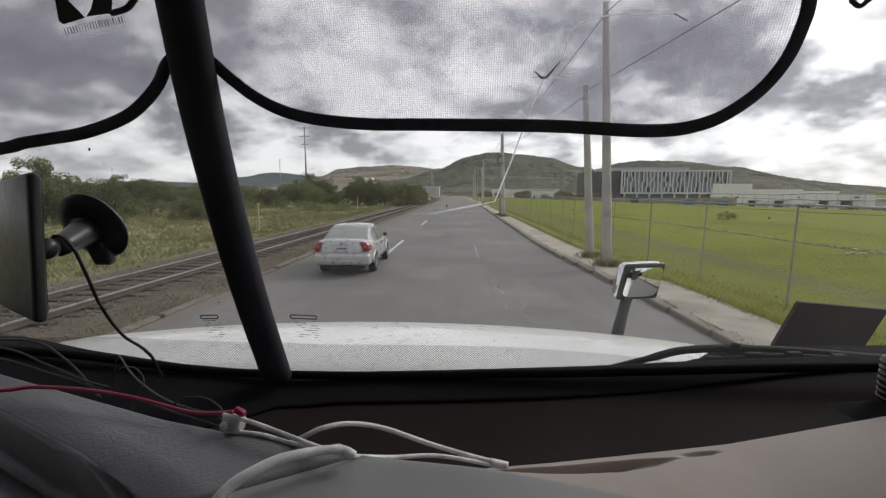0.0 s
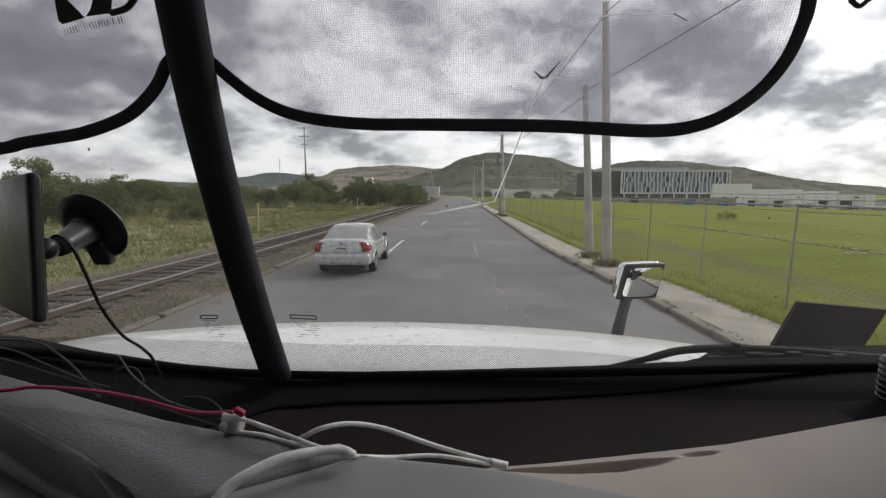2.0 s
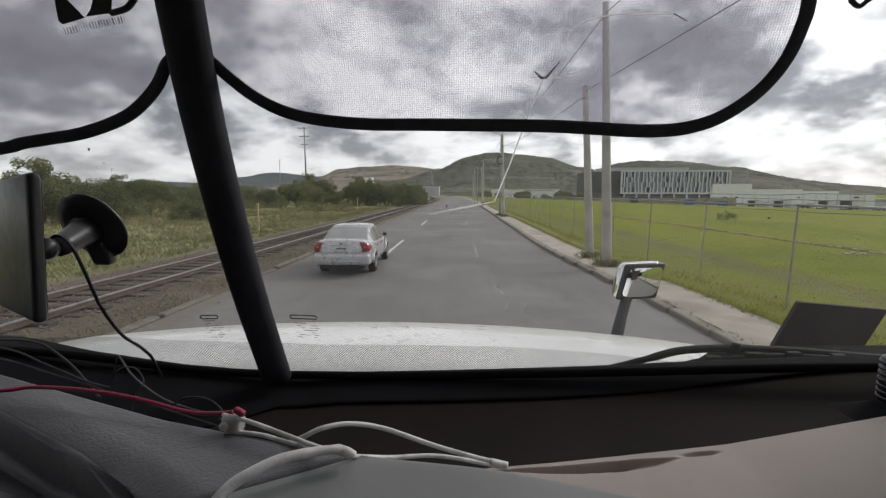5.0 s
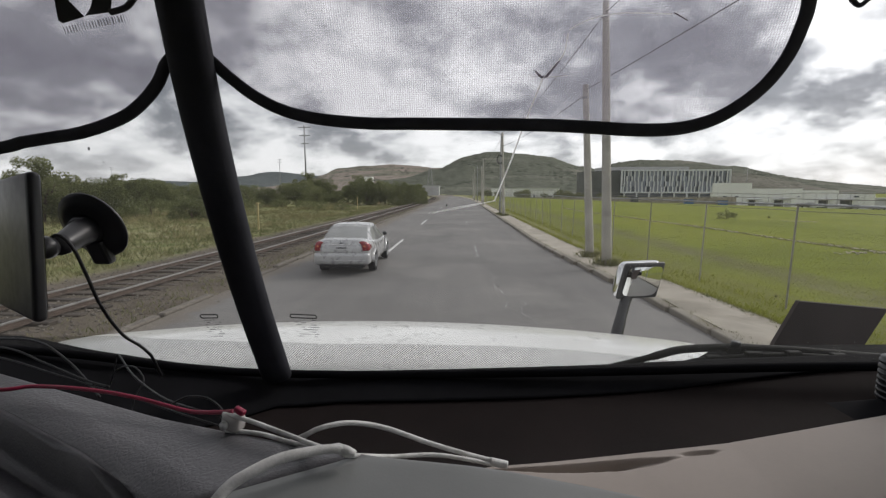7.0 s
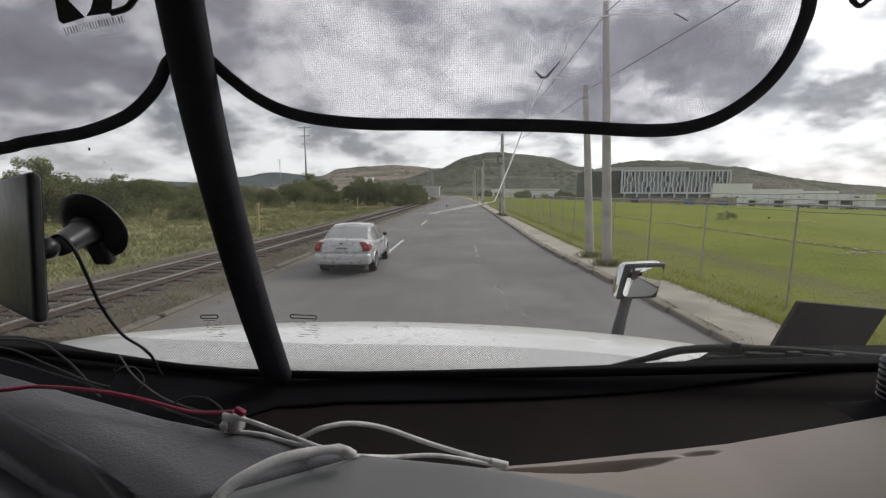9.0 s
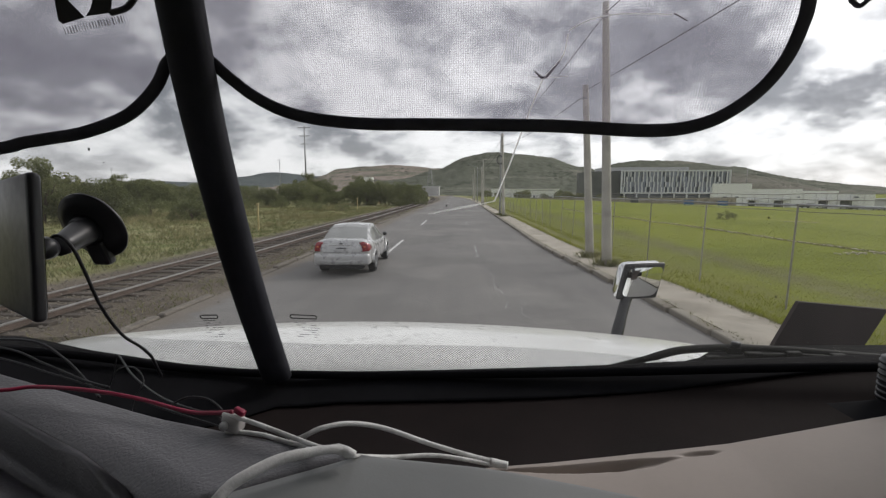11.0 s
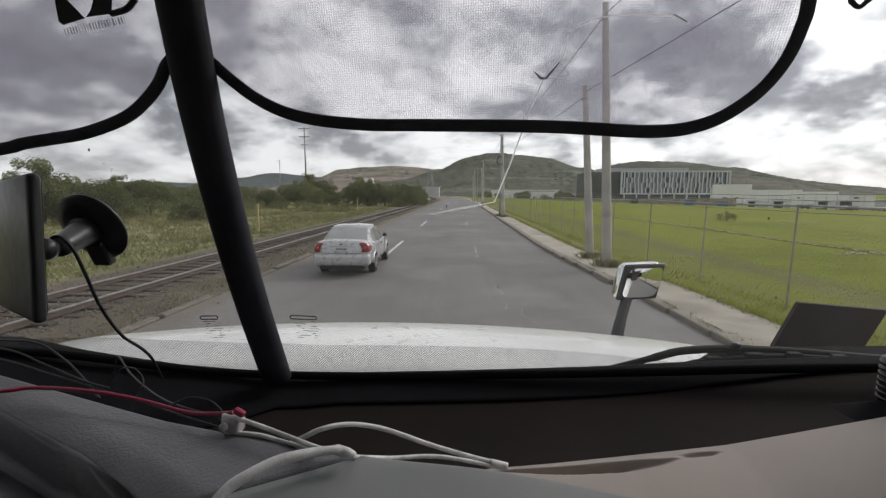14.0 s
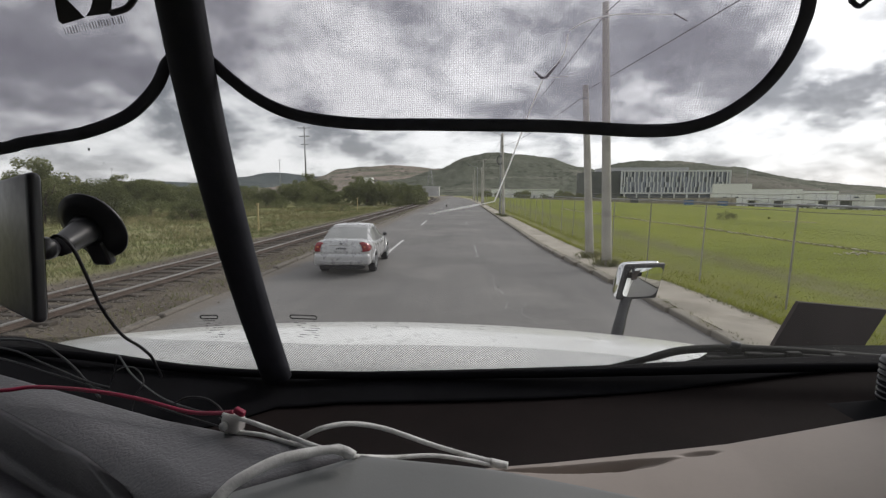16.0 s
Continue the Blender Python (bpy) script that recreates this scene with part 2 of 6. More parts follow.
def hill_material(name, greens, bare, bare_at, scale):
    m = bpy.data.materials.new(name)
    m.use_nodes = True
    nt = m.node_tree
    b = nt.nodes["Principled BSDF"]
    t = nt.nodes.new("ShaderNodeTexCoord")
    v = t.outputs["Object"]
    n1, n2 = noise_tex(nt, v, scale, 9, 0.62), noise_tex(nt, v, scale * 7, 6, 0.7)
    mp = node(nt, "ShaderNodeMapping", Scale=(0.35, 1.0, 2.8))
    nt.links.new(v, mp.inputs[0])
    n3 = noise_tex(nt, mp.outputs[0], scale * 0.9, 7, 0.6)
    col = ramp(nt, n2, [(0.34, greens[0]), (0.66, greens[1])])
    col = mix(nt, ramp(nt, n3, [(bare_at - 0.05, (0, 0, 0)), (bare_at + 0.05, (1, 1, 1))]), col, bare)
    spots = nt.nodes.new("ShaderNodeTexVoronoi")
    spots.inputs["Scale"].default_value = scale * 5
    nt.links.new(v, spots.inputs["Vector"])
    crown = ramp(nt, math_node(nt, "ADD", spots.outputs["Distance"], math_node(nt, "MULTIPLY", n1, 0.9)), [(0.62, (1, 1, 1)), (0.80, (0, 0, 0))])
    col = mix(nt, crown, col, tuple(c * 0.55 for c in greens[0]))
    col = mix(nt, 0.25, col, ramp(nt, n1, [(0.35, greens[0]), (0.65, greens[1])]))
    nt.links.new(col, b.inputs["Base Color"])
    b.inputs["Roughness"].default_value = 1.0
    b.inputs["Specular IOR Level"].default_value = 0.05
    return m


def leaf_material(name, dark, light):
    m = bpy.data.materials.new(name)
    m.use_nodes = True
    nt = m.node_tree
    b = nt.nodes["Principled BSDF"]
    geo = nt.nodes.new("ShaderNodeNewGeometry")
    t = nt.nodes.new("ShaderNodeTexCoord")
    tone = math_node(nt, "ADD", math_node(nt, "MULTIPLY", noise_tex(nt, t.outputs["Object"], 0.9, 4), 0.9), math_node(nt, "MULTIPLY", geo.outputs["Random Per Island"], 0.3))
    col = ramp(nt, tone, [(0.40, dark), (0.80, light)])
    nt.links.new(col, b.inputs["Base Color"])
    b.inputs["Roughness"].default_value = 0.7
    b.inputs["Specular IOR Level"].default_value = 0.2
    tra = nt.nodes.new("ShaderNodeBsdfTranslucent")
    nt.links.new(col, tra.inputs["Color"])
    mx = nt.nodes.new("ShaderNodeMixShader")
    mx.inputs[0].default_value = 0.45
    nt.links.new(b.outputs[0], mx.inputs[1])
    nt.links.new(tra.outputs[0], mx.inputs[2])
    nt.links.new(mx.outputs[0], nt.nodes["Material Output"].inputs[0])
    return m


M_ASPHALT = material("worn_asphalt", (0.162, 0.156, 0.151), 0.85, spread=0.16, scale=0.35, fine_scale=90, bump=0.5, bump_scale=120,
                     stain=(0.208, 0.20, 0.19), stain_at=0.56)
def age_road(m):
    """Streaks along the lanes, and brown dust drifted over the ragged edge beside the railway."""
    nt = m.node_tree
    b = nt.nodes["Principled BSDF"]
    old = b.inputs["Base Color"].links[0].from_socket
    t = nt.nodes.new("ShaderNodeTexCoord")
    mp = node(nt, "ShaderNodeMapping", Scale=(1.1, 0.035, 1.0))
    nt.links.new(t.outputs["Object"], mp.inputs[0])
    streak = ramp(nt, noise_tex(nt, mp.outputs[0], 1.6, 5, 0.6), [(0.32, (0.90, 0.90, 0.90)), (0.66, (1.06, 1.055, 1.04))])
    col = mix(nt, 1.0, old, streak, "MULTIPLY")
    patchy = ramp(nt, noise_tex(nt, t.outputs["Object"], 0.16, 3, 0.5), [(0.40, (0.93, 0.93, 0.935)), (0.46, (1, 1, 1))])
    col = mix(nt, 1.0, col, patchy, "MULTIPLY")
    s = nt.nodes.new("ShaderNodeSeparateXYZ")
    nt.links.new(t.outputs["Object"], s.inputs[0])
    ragged = math_node(nt, "MULTIPLY_ADD", noise_tex(nt, t.outputs["Object"], 0.9, 6, 0.65), 1.6, -0.8)
    r = nt.nodes.new("ShaderNodeMapRange")
    r.inputs["From Min"].default_value, r.inputs["From Max"].default_value = -5.35, -5.75
    nt.links.new(math_node(nt, "ADD", s.outputs["X"], ragged), r.inputs["Value"])
    col = mix(nt, math_node(nt, "MULTIPLY", r.outputs[0], 0.8), col, (0.15, 0.125, 0.098))
    nt.links.new(col, b.inputs["Base Color"])


age_road(M_ASPHALT)
M_LINE = material("worn_white_road_paint", (0.36, 0.36, 0.35), 0.8, spread=0.25, scale=3, fine_scale=45, stain=(0.14, 0.14, 0.14), stain_at=0.52)
M_FRESHLINE = material("white_road_paint", (0.58, 0.58, 0.57), 0.8, spread=0.15, scale=3, fine_scale=45, stain=(0.34, 0.34, 0.34), stain_at=0.58)
M_CONC = material("weathered_concrete", (0.38, 0.345, 0.285), 0.9, spread=0.22, scale=0.9, fine_scale=50, bump=0.4, stain=(0.24, 0.215, 0.175), stain_at=0.56)
M_EDGING = material("pale_edging_stone", (0.50, 0.46, 0.34), 0.9, spread=0.2, scale=3, fine_scale=30)
M_KERB = material("grimy_kerb_concrete", (0.27, 0.245, 0.205), 0.9, spread=0.25, scale=1.4, fine_scale=40, bump=0.4, stain=(0.20, 0.175, 0.14), stain_at=0.54, by_piece=0.12)
M_POLE = material("grey_concrete_pole", (0.47, 0.45, 0.405), 0.85, spread=0.18, scale=1.2, fine_scale=40, bump=0.3, stain=(0.29, 0.28, 0.26), stain_at=0.6)
M_GALV = material("dull_galvanised_steel", (0.32, 0.325, 0.33), 0.5, 0.6, spread=0.15, scale=3)
M_FENCE = material("rust-stained_fence_steel", (0.40, 0.385, 0.33), 0.7, 0.1, spread=0.25, scale=3, by_piece=0.4)
M_RUST = material("rusty_rail_steel", (0.115, 0.085, 0.068), 0.7, 0.3, spread=0.3, scale=5)
M_RAILTOP = material("polished_rail_head", (0.42, 0.40, 0.38), 0.4, 0.7, spread=0.2, scale=3)
M_SLEEPER = material("weathered_timber_sleeper", (0.105, 0.085, 0.068), 0.95, spread=0.35, scale=3, fine_scale=25, bump=0.5, by_piece=0.5)
M_STONE = material("ballast_stone", (0.16, 0.14, 0.118), 0.95, spread=0.35, scale=8, fine_scale=60, bump=0.4)
M_GROUND = ground_material()
M_GRASS = leaf_material("green_grass_blades", (0.19, 0.215, 0.026), (0.32, 0.335, 0.055))
M_WEED = leaf_material("dry_weed_blades", (0.085, 0.105, 0.035), (0.28, 0.265, 0.13))
M_STRAW = leaf_material("straw_coloured_grass", (0.14, 0.14, 0.06), (0.36, 0.32, 0.17))
M_LEAF = leaf_material("dark_scrub_leaves", (0.088, 0.102, 0.044), (0.190, 0.206, 0.090))
M_LEAF2 = leaf_material("grey_green_scrub_leaves", (0.125, 0.14, 0.062), (0.24, 0.252, 0.118))
M_BARK = material("grey_brown_bark", (0.11, 0.085, 0.06), 0.95, spread=0.3, scale=9, bump=0.5)
# haze is put into the hill colours, paler and bluer with distance
M_HILL = hill_material("scrub_covered_hillside", ((0.078, 0.088, 0.066), (0.150, 0.155, 0.120)), (0.215, 0.205, 0.172), 0.58, 0.016)
M_QUARRY = hill_material("quarried_reddish_hillside", ((0.10, 0.107, 0.083), (0.205, 0.195, 0.15)), (0.285, 0.235, 0.205), 0.48, 0.009)
M_FARHILL = hill_material("haze_tinted_far_hill", ((0.085, 0.10, 0.10), (0.125, 0.14, 0.14)), (0.16, 0.165, 0.16), 0.6, 0.006)
M_CUT = hill_material("bare_tan_cut_slope", ((0.12, 0.12, 0.09), (0.165, 0.158, 0.13)), (0.185, 0.175, 0.148), 0.50, 0.03)
M_WHITEWALL = material("white_painted_wall", (0.84, 0.845, 0.84), 0.8, spread=0.08, scale=0.08, fine_scale=2)
M_GREYROOF = material("light_grey_sheet_roof", (0.50, 0.50, 0.50), 0.6, spread=0.12, scale=0.2)
M_DARKGLASS = material("dark_tinted_glazing", (0.085, 0.10, 0.13), 0.2, spread=0.25, scale=0.2)
M_PALEPANEL = material("pale_facade_panel", (0.70, 0.715, 0.75), 0.6, spread=0.05, scale=0.2, by_piece=0.15)
M_BLUEPANEL = material("slate_blue_facade_panel", (0.25, 0.275, 0.345), 0.5, spread=0.1, scale=0.2, by_piece=0.45)
M_DARKWALL = material("dark_grey_cladding", (0.10, 0.105, 0.105), 0.7, spread=0.2, scale=0.15)
M_BEIGE = material("beige_block_wall", (0.30, 0.27, 0.21), 0.9, spread=0.12, scale=0.3, fine_scale=4)
M_BLUE = material("blue_painted_container", (0.08, 0.17, 0.34), 0.6, spread=0.15, scale=1)
M_YELLOW = material("faded_yellow_paint", (0.55, 0.36, 0.06), 0.7, spread=0.2, scale=3)
M_CREAM = material("weathered_cream_post", (0.48, 0.40, 0.19), 0.8, spread=0.2, scale=3)
M_TRUCK = material("white_truck_paint", (0.74, 0.74, 0.72), 0.3, spread=0.03, scale=2, fine_scale=30, coat=0.4)
M_RUBBER = material("black_rubber", (0.022, 0.022, 0.024), 0.8, spread=0.2, scale=10, gloss=0.25)
M_POST = material("black_vinyl_post_trim", (0.030, 0.031, 0.038), 0.7, spread=0.2, scale=12, fine_scale=300, bump=0.15, bump_scale=500, gloss=0.15)
M_TAPE = material("black_fabric_binding", (0.036, 0.036, 0.045), 0.9, spread=0.3, scale=30, fine_scale=400, bump=0.3, bump_scale=700)
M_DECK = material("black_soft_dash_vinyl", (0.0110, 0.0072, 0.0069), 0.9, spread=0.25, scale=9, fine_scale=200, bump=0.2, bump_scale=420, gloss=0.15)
M_STRIP = material("matt_black_dash_vinyl", (0.009, 0.009, 0.0105), 0.95, spread=0.2, scale=9, fine_scale=200, gloss=0.05)
M_COWL = material("black_cowl_plastic", (0.0045, 0.0045, 0.0048), 0.9, spread=0.2, scale=9, gloss=0.05)
def leather(name, base, rough, grain):
    """Moulded vinyl: small pebbled cells with creases between them, a soft gloss."""
    m = material(name, base, rough, spread=0.05, scale=10, fine_scale=120)
    nt = m.node_tree
    t = nt.nodes.new("ShaderNodeTexCoord")
    warp = nt.nodes.new("ShaderNodeVectorMath")
    warp.operation = "MULTIPLY_ADD"
    n = node(nt, "ShaderNodeTexNoise", Scale=90.0, Detail=2.0)
    nt.links.new(t.outputs["Object"], n.inputs["Vector"])
    nt.links.new(n.outputs["Color"], warp.inputs[0])
    warp.inputs[1].default_value = (0.010, 0.010, 0.010)
    nt.links.new(t.outputs["Object"], warp.inputs[2])
    cell = node(nt, "ShaderNodeTexVoronoi", Scale=280.0)
    nt.links.new(warp.outputs[0], cell.inputs["Vector"])
    bp = node(nt, "ShaderNodeBump", Strength=grain, Distance=0.0011)
    bp.invert = True
    nt.links.new(cell.outputs["Distance"], bp.inputs["Height"])
    nt.links.new(bp.outputs[0], nt.nodes["Principled BSDF"].inputs["Normal"])
    return m


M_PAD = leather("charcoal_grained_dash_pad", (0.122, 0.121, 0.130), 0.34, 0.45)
# same vinyl as the pad, toned darker to put in the roll's shade
M_PADLOW = leather("shade_toned_lower_dash_roll", (0.085, 0.083, 0.092), 0.45, 0.2)
M_CAP = material("smooth_grey_dash_plastic", (0.176, 0.182, 0.181), 0.55, spread=0.06, scale=8, fine_scale=160, bump=0.12, bump_scale=420)
M_BROWN = material("taupe_brown_dash_panel", (0.315, 0.272, 0.243), 0.6, spread=0.07, scale=7, fine_scale=160, bump=0.09, bump_scale=420)
M_LINING = material("grey_cab_lining", (0.12, 0.115, 0.11), 0.9, spread=0.15, scale=6)
M_PLASTIC = material("black_satin_plastic", (0.022, 0.022, 0.025), 0.38, spread=0.15, scale=20)
M_WIPER = material("dusty_black_wiper_metal", (0.007, 0.008, 0.006), 0.7, spread=0.3, scale=40, fine_scale=200, gloss=0.15)
M_SCREEN = material("dark_glossy_screen", (0.012, 0.013, 0.013), 0.06, spread=0.1, scale=8)
M_PANEL = material("dark_brown_plastic_panel", (0.042, 0.032, 0.0315), 0.85, spread=0.15, scale=12, gloss=0.2)
M_RED = material("red_cable_sheath", (0.25, 0.012, 0.046), 0.5, spread=0.15, scale=30)
M_WHITECABLE = material("off_white_cable_sheath", (0.62, 0.62, 0.61), 0.55, spread=0.18, scale=45, fine_scale=260, bump=0.6, bump_scale=420, stain=(0.36, 0.355, 0.34), stain_at=0.62)
M_BLACKCABLE = material("black_cable_sheath", (0.013, 0.013, 0.015), 0.55, spread=0.2, scale=40)
M_GREYCABLE = material("dark_grey_cable_sheath", (0.018, 0.018, 0.020), 0.5, spread=0.2, scale=40)
M_CLEARPLASTIC = material("milky_plastic_plug", (0.42, 0.40, 0.39), 0.25, spread=0.1, scale=30, coat=0.3)
M_CHROME = material("polished_chrome", (0.75, 0.75, 0.75), 0.12, 1.0, spread=0.05, scale=5)
M_MIRROR = material("mirror_glass", (0.86, 0.88, 0.88), 0.02, 1.0, spread=0.0, scale=2)
for n in M_MIRROR.node_tree.nodes:
    if n.type == "MAP_RANGE":
        n.inputs["To Min"].default_value, n.inputs["To Max"].default_value = 0.0, 0.015
M_CRACK = see_through("white_glass_fracture", (0.95, 0.95, 0.95), 1.0, lambda nt, vec: math_node(nt, "MINIMUM", 1.0, 1.0), 0.9)
M_CRACKDARK = material("dark_glass_chip", (0.03, 0.03, 0.035), 0.4, spread=0.1, scale=30)
M_CAR = material("silver_car_paint", (0.50, 0.50, 0.505), 0.28, 0.3, spread=0.03, scale=2, fine_scale=5, coat=0.5)
# glass base lightened to grey to put the sky's reflection into it
M_CARGLASS = material("sky_greyed_car_glass", (0.29, 0.295, 0.29), 0.06, spread=0.1, scale=3)
M_TAIL = material("red_tail_lamp_lens", (0.26, 0.014, 0.022), 0.2, spread=0.1, scale=5, coat=0.5)
M_AMBER = material("orange_lamp_lens", (0.68, 0.20, 0.10), 0.2, spread=0.1, scale=5)
M_INK = material("dark_print", (0.025, 0.025, 0.028), 0.6, spread=0.1, scale=10)
M_PAINTRED = material("faded_red_wall_paint", (0.36, 0.05, 0.045), 0.85, spread=0.2, scale=1.5)
M_SPRAY = material("dark_spray_paint", (0.06, 0.055, 0.07), 0.8, spread=0.3, scale=3)
M_PALEINK = material("pale_print", (0.62, 0.62, 0.63), 0.7, spread=0.05, scale=10)
M_NOTICE = see_through("grey_glass_print", (0.05, 0.05, 0.055), 0.62, lambda nt, vec: math_node(nt, "MINIMUM", 1.0, 1.0), 0.0)
M_GLASS = pane_material("clear_windscreen_glass", (0.96, 0.97, 0.965))
M_MESH = see_through("grey_mesh_shade_cloth", (0.36, 0.32, 0.39), 0.46, weave, 0.75)
M_DOTS = see_through("black_dot_glass_border", (0.05, 0.055, 0.05), 0.60, dots, 0.0)


# ---------------------------------------------------------------- mesh helpers
def thing(name, label, category, group="", at=(0, 0, 0), kind=""):
    ob = new(name)
    ob.empty_display_size = 0.1
    ob.location = at
    return tagged(ob, label, category, group, kind)


def mesh_of(bm, name, mat, smooth=False):
    me = bpy.data.meshes.new(name)
    bm.normal_update()
    bm.to_mesh(me)
    bm.free()
    me.materials.append(mat)
    if smooth:
        me.polygons.foreach_set("use_smooth", [True] * len(me.polygons))
    return me


def part(name, bm, mat, parent=None, label="", smooth=False):
    ob = new(name, mesh_of(bm, name, mat, smooth))
    if parent:
        ob.parent = parent
    return tagged(ob, label)


def piece(name, me, parent, m):
    ob = new(name, me)
    ob.parent = parent
    ob.matrix_basis = m
    return ob


def add_box(bm, lo, hi, bevel=0.0, seg=2, turn=None):
    c = [(a + b) / 2 for a, b in zip(lo, hi)]
    s = [abs(b - a) for a, b in zip(lo, hi)]
    m = Matrix.Translation(c) @ (turn or Matrix()) @ Matrix.Diagonal((*s, 1))
    got = bmesh.ops.create_cube(bm, size=1, matrix=m)
    if bevel:
        edges = list({e for v in got["verts"] for e in v.link_edges})
        bmesh.ops.bevel(bm, geom=edges, offset=bevel, segments=seg, affect="EDGES", profile=0.5)
    return bm


def box(lo, hi, bevel=0.0, seg=2, turn=None):
    return add_box(bmesh.new(), lo, hi, bevel, seg, turn)


def smooth_path(points, steps=6, closed=False):
    pts = [Vector(p) for p in points]
    n = len(pts)
    out = []
    for i in range(n if closed else n - 1):
        if closed:
            a, b, c, d = pts[i - 1], pts[i], pts[(i + 1) % n], pts[(i + 2) % n]
        else:
            a, b, c, d = pts[max(i - 1, 0)], pts[i], pts[i + 1], pts[min(i + 2, n - 1)]
        for k in range(steps):
            t = k / steps
            out.append(0.5 * (2 * b + (c - a) * t + (2 * a - 5 * b + 4 * c - d) * t * t + (3 * b - a - 3 * c + d) * t ** 3))
    if not closed:
        out.append(pts[-1])
    return out


def add_tube(bm, path, radius, sides=8, closed=False, flat=1.0, normal=None):
    """Sweeps a round or flattened section along a path; radius is a number or one for each point."""
    n = len(path)
    rings = []
    for i, p in enumerate(path):
        p = Vector(p)
        if closed:
            d = Vector(path[(i + 1) % n]) - Vector(path[i - 1])
        else:
            d = Vector(path[min(i + 1, n - 1)]) - Vector(path[max(i - 1, 0)])
        d.normalize()
        ref = Vector(normal) if normal else (Vector((0, 0, 1)) if abs(d.z) < 0.9 else Vector((1, 0, 0)))
        a = d.cross(ref).normalized()
        b = a.cross(d).normalized()
        r = radius[i] if isinstance(radius, (list, tuple)) else radius
        rings.append([bm.verts.new(p + a * math.cos(2 * math.pi * k / sides) * r + b * math.sin(2 * math.pi * k / sides) * r * flat)
                      for k in range(sides)])
    for i in range(n if closed else n - 1):
        r0, r1 = rings[i], rings[(i + 1) % n]
        for k in range(sides):
            bm.faces.new((r0[k], r0[(k + 1) % sides], r1[(k + 1) % sides], r1[k]))
    if not closed:
        bm.faces.new(rings[0][::-1])
        bm.faces.new(rings[-1])
    return bm


def tube(path, radius, sides=8, closed=False, flat=1.0, normal=None):
    return add_tube(bmesh.new(), path, radius, sides, closed, flat, normal)


def add_sheet(bm, fn, nu, nv):
    vs = [[bm.verts.new(fn(i / nu, j / nv)) for j in range(nv + 1)] for i in range(nu + 1)]
    for i in range(nu):
        for j in range(nv):
            bm.faces.new((vs[i][j], vs[i + 1][j], vs[i + 1][j + 1], vs[i][j + 1]))
    return bm


def sheet(fn, nu, nv):
    return add_sheet(bmesh.new(), fn, nu, nv)


def slab(fn, nu, nv, down):
    """A sheet with thickness: the underside lies at the offset down."""
    bm = bmesh.new()
    top = [[bm.verts.new(fn(i / nu, j / nv)) for j in range(nv + 1)] for i in range(nu + 1)]
    low = [[bm.verts.new(Vector(fn(i / nu, j / nv)) + Vector(down)) for j in range(nv + 1)] for i in range(nu + 1)]
    for i in range(nu):
        for j in range(nv):
            bm.faces.new((top[i][j], top[i + 1][j], top[i + 1][j + 1], top[i][j + 1]))
            bm.faces.new((low[i][j], low[i][j + 1], low[i + 1][j + 1], low[i + 1][j]))
    for i in range(nu):
        bm.faces.new((top[i][0], low[i][0], low[i + 1][0], top[i + 1][0]))
        bm.faces.new((top[i][nv], top[i + 1][nv], low[i + 1][nv], low[i][nv]))
    for j in range(nv):
        bm.faces.new((top[0][j], top[0][j + 1], low[0][j + 1], low[0][j]))
        bm.faces.new((top[nu][j], low[nu][j], low[nu][j + 1], top[nu][j + 1]))
    return bm


def disc(radius, depth, sides=32, m=None, r2=None):
    bm = bmesh.new()
    bmesh.ops.create_cone(bm, cap_ends=True, segments=sides, radius1=radius, radius2=radius if r2 is None else r2, depth=depth,
                          matrix=m or Matrix())
    return bm


def lathe(profile, sides, m):
    """A round body: (radius, height) stops turned about the z axis of m."""
    bm = bmesh.new()
    rings = []
    for r, h in profile:
        if r < 1e-6:
            rings.append([bm.verts.new(m @ Vector((0, 0, h)))])
        else:
            rings.append([bm.verts.new(m @ Vector((r * math.cos(6.283185 * k / sides), r * math.sin(6.283185 * k / sides), h))) for k in range(sides)])
    for p, q in zip(rings, rings[1:]):
        for k in range(sides):
            j = (k + 1) % sides
            if len(p) == 1:
                bm.faces.new((p[0], q[k], q[j]))
            elif len(q) == 1:
                bm.faces.new((p[k], p[j], q[0]))
            else:
                bm.faces.new((p[k], p[j], q[j], q[k]))
    bmesh.ops.recalc_face_normals(bm, faces=bm.faces)
    return bm


def lerp(a, b, t):
    return a + (b - a) * t


def line(stops, t):
    """Straight interpolation at t through (t, value) stops."""
    for (t0, v0), (t1, v1) in zip(stops, stops[1:]):
        if t <= t1:
            return lerp(v0, v1, max(0.0, (t - t0) / (t1 - t0)))
    return stops[-1][1]


def chain(stops, t):
    """Piecewise straight value at t through (t, value) stops."""
    for (t0, v0), (t1, v1) in zip(stops, stops[1:]):
        if t <= t1:
            k = max(0.0, (t - t0) / (t1 - t0))
            k = k * k * (3 - 2 * k)
            return v0 + (v1 - v0) * k
    return stops[-1][1]


# ---------------------------------------------------------------- ground, road, railway
def bend(y):
    """How far the road has swung to the side, y metres ahead."""
    if y < 0:
        k = min(1.0, -y / 106)
        return 18.6 * k * k * (3 - 2 * k) - 0.006 * max(0.0, -106 - y) ** 2
    return -0.0004 * max(0.0, y - 110) ** 2


def swing(y):
    """The right-hand kerb draws in a little ahead of the truck."""
    k = min(1.0, max(0.0, (y - 6.0) / 16.0))
    return -0.75 * k * k * (3 - 2 * k)


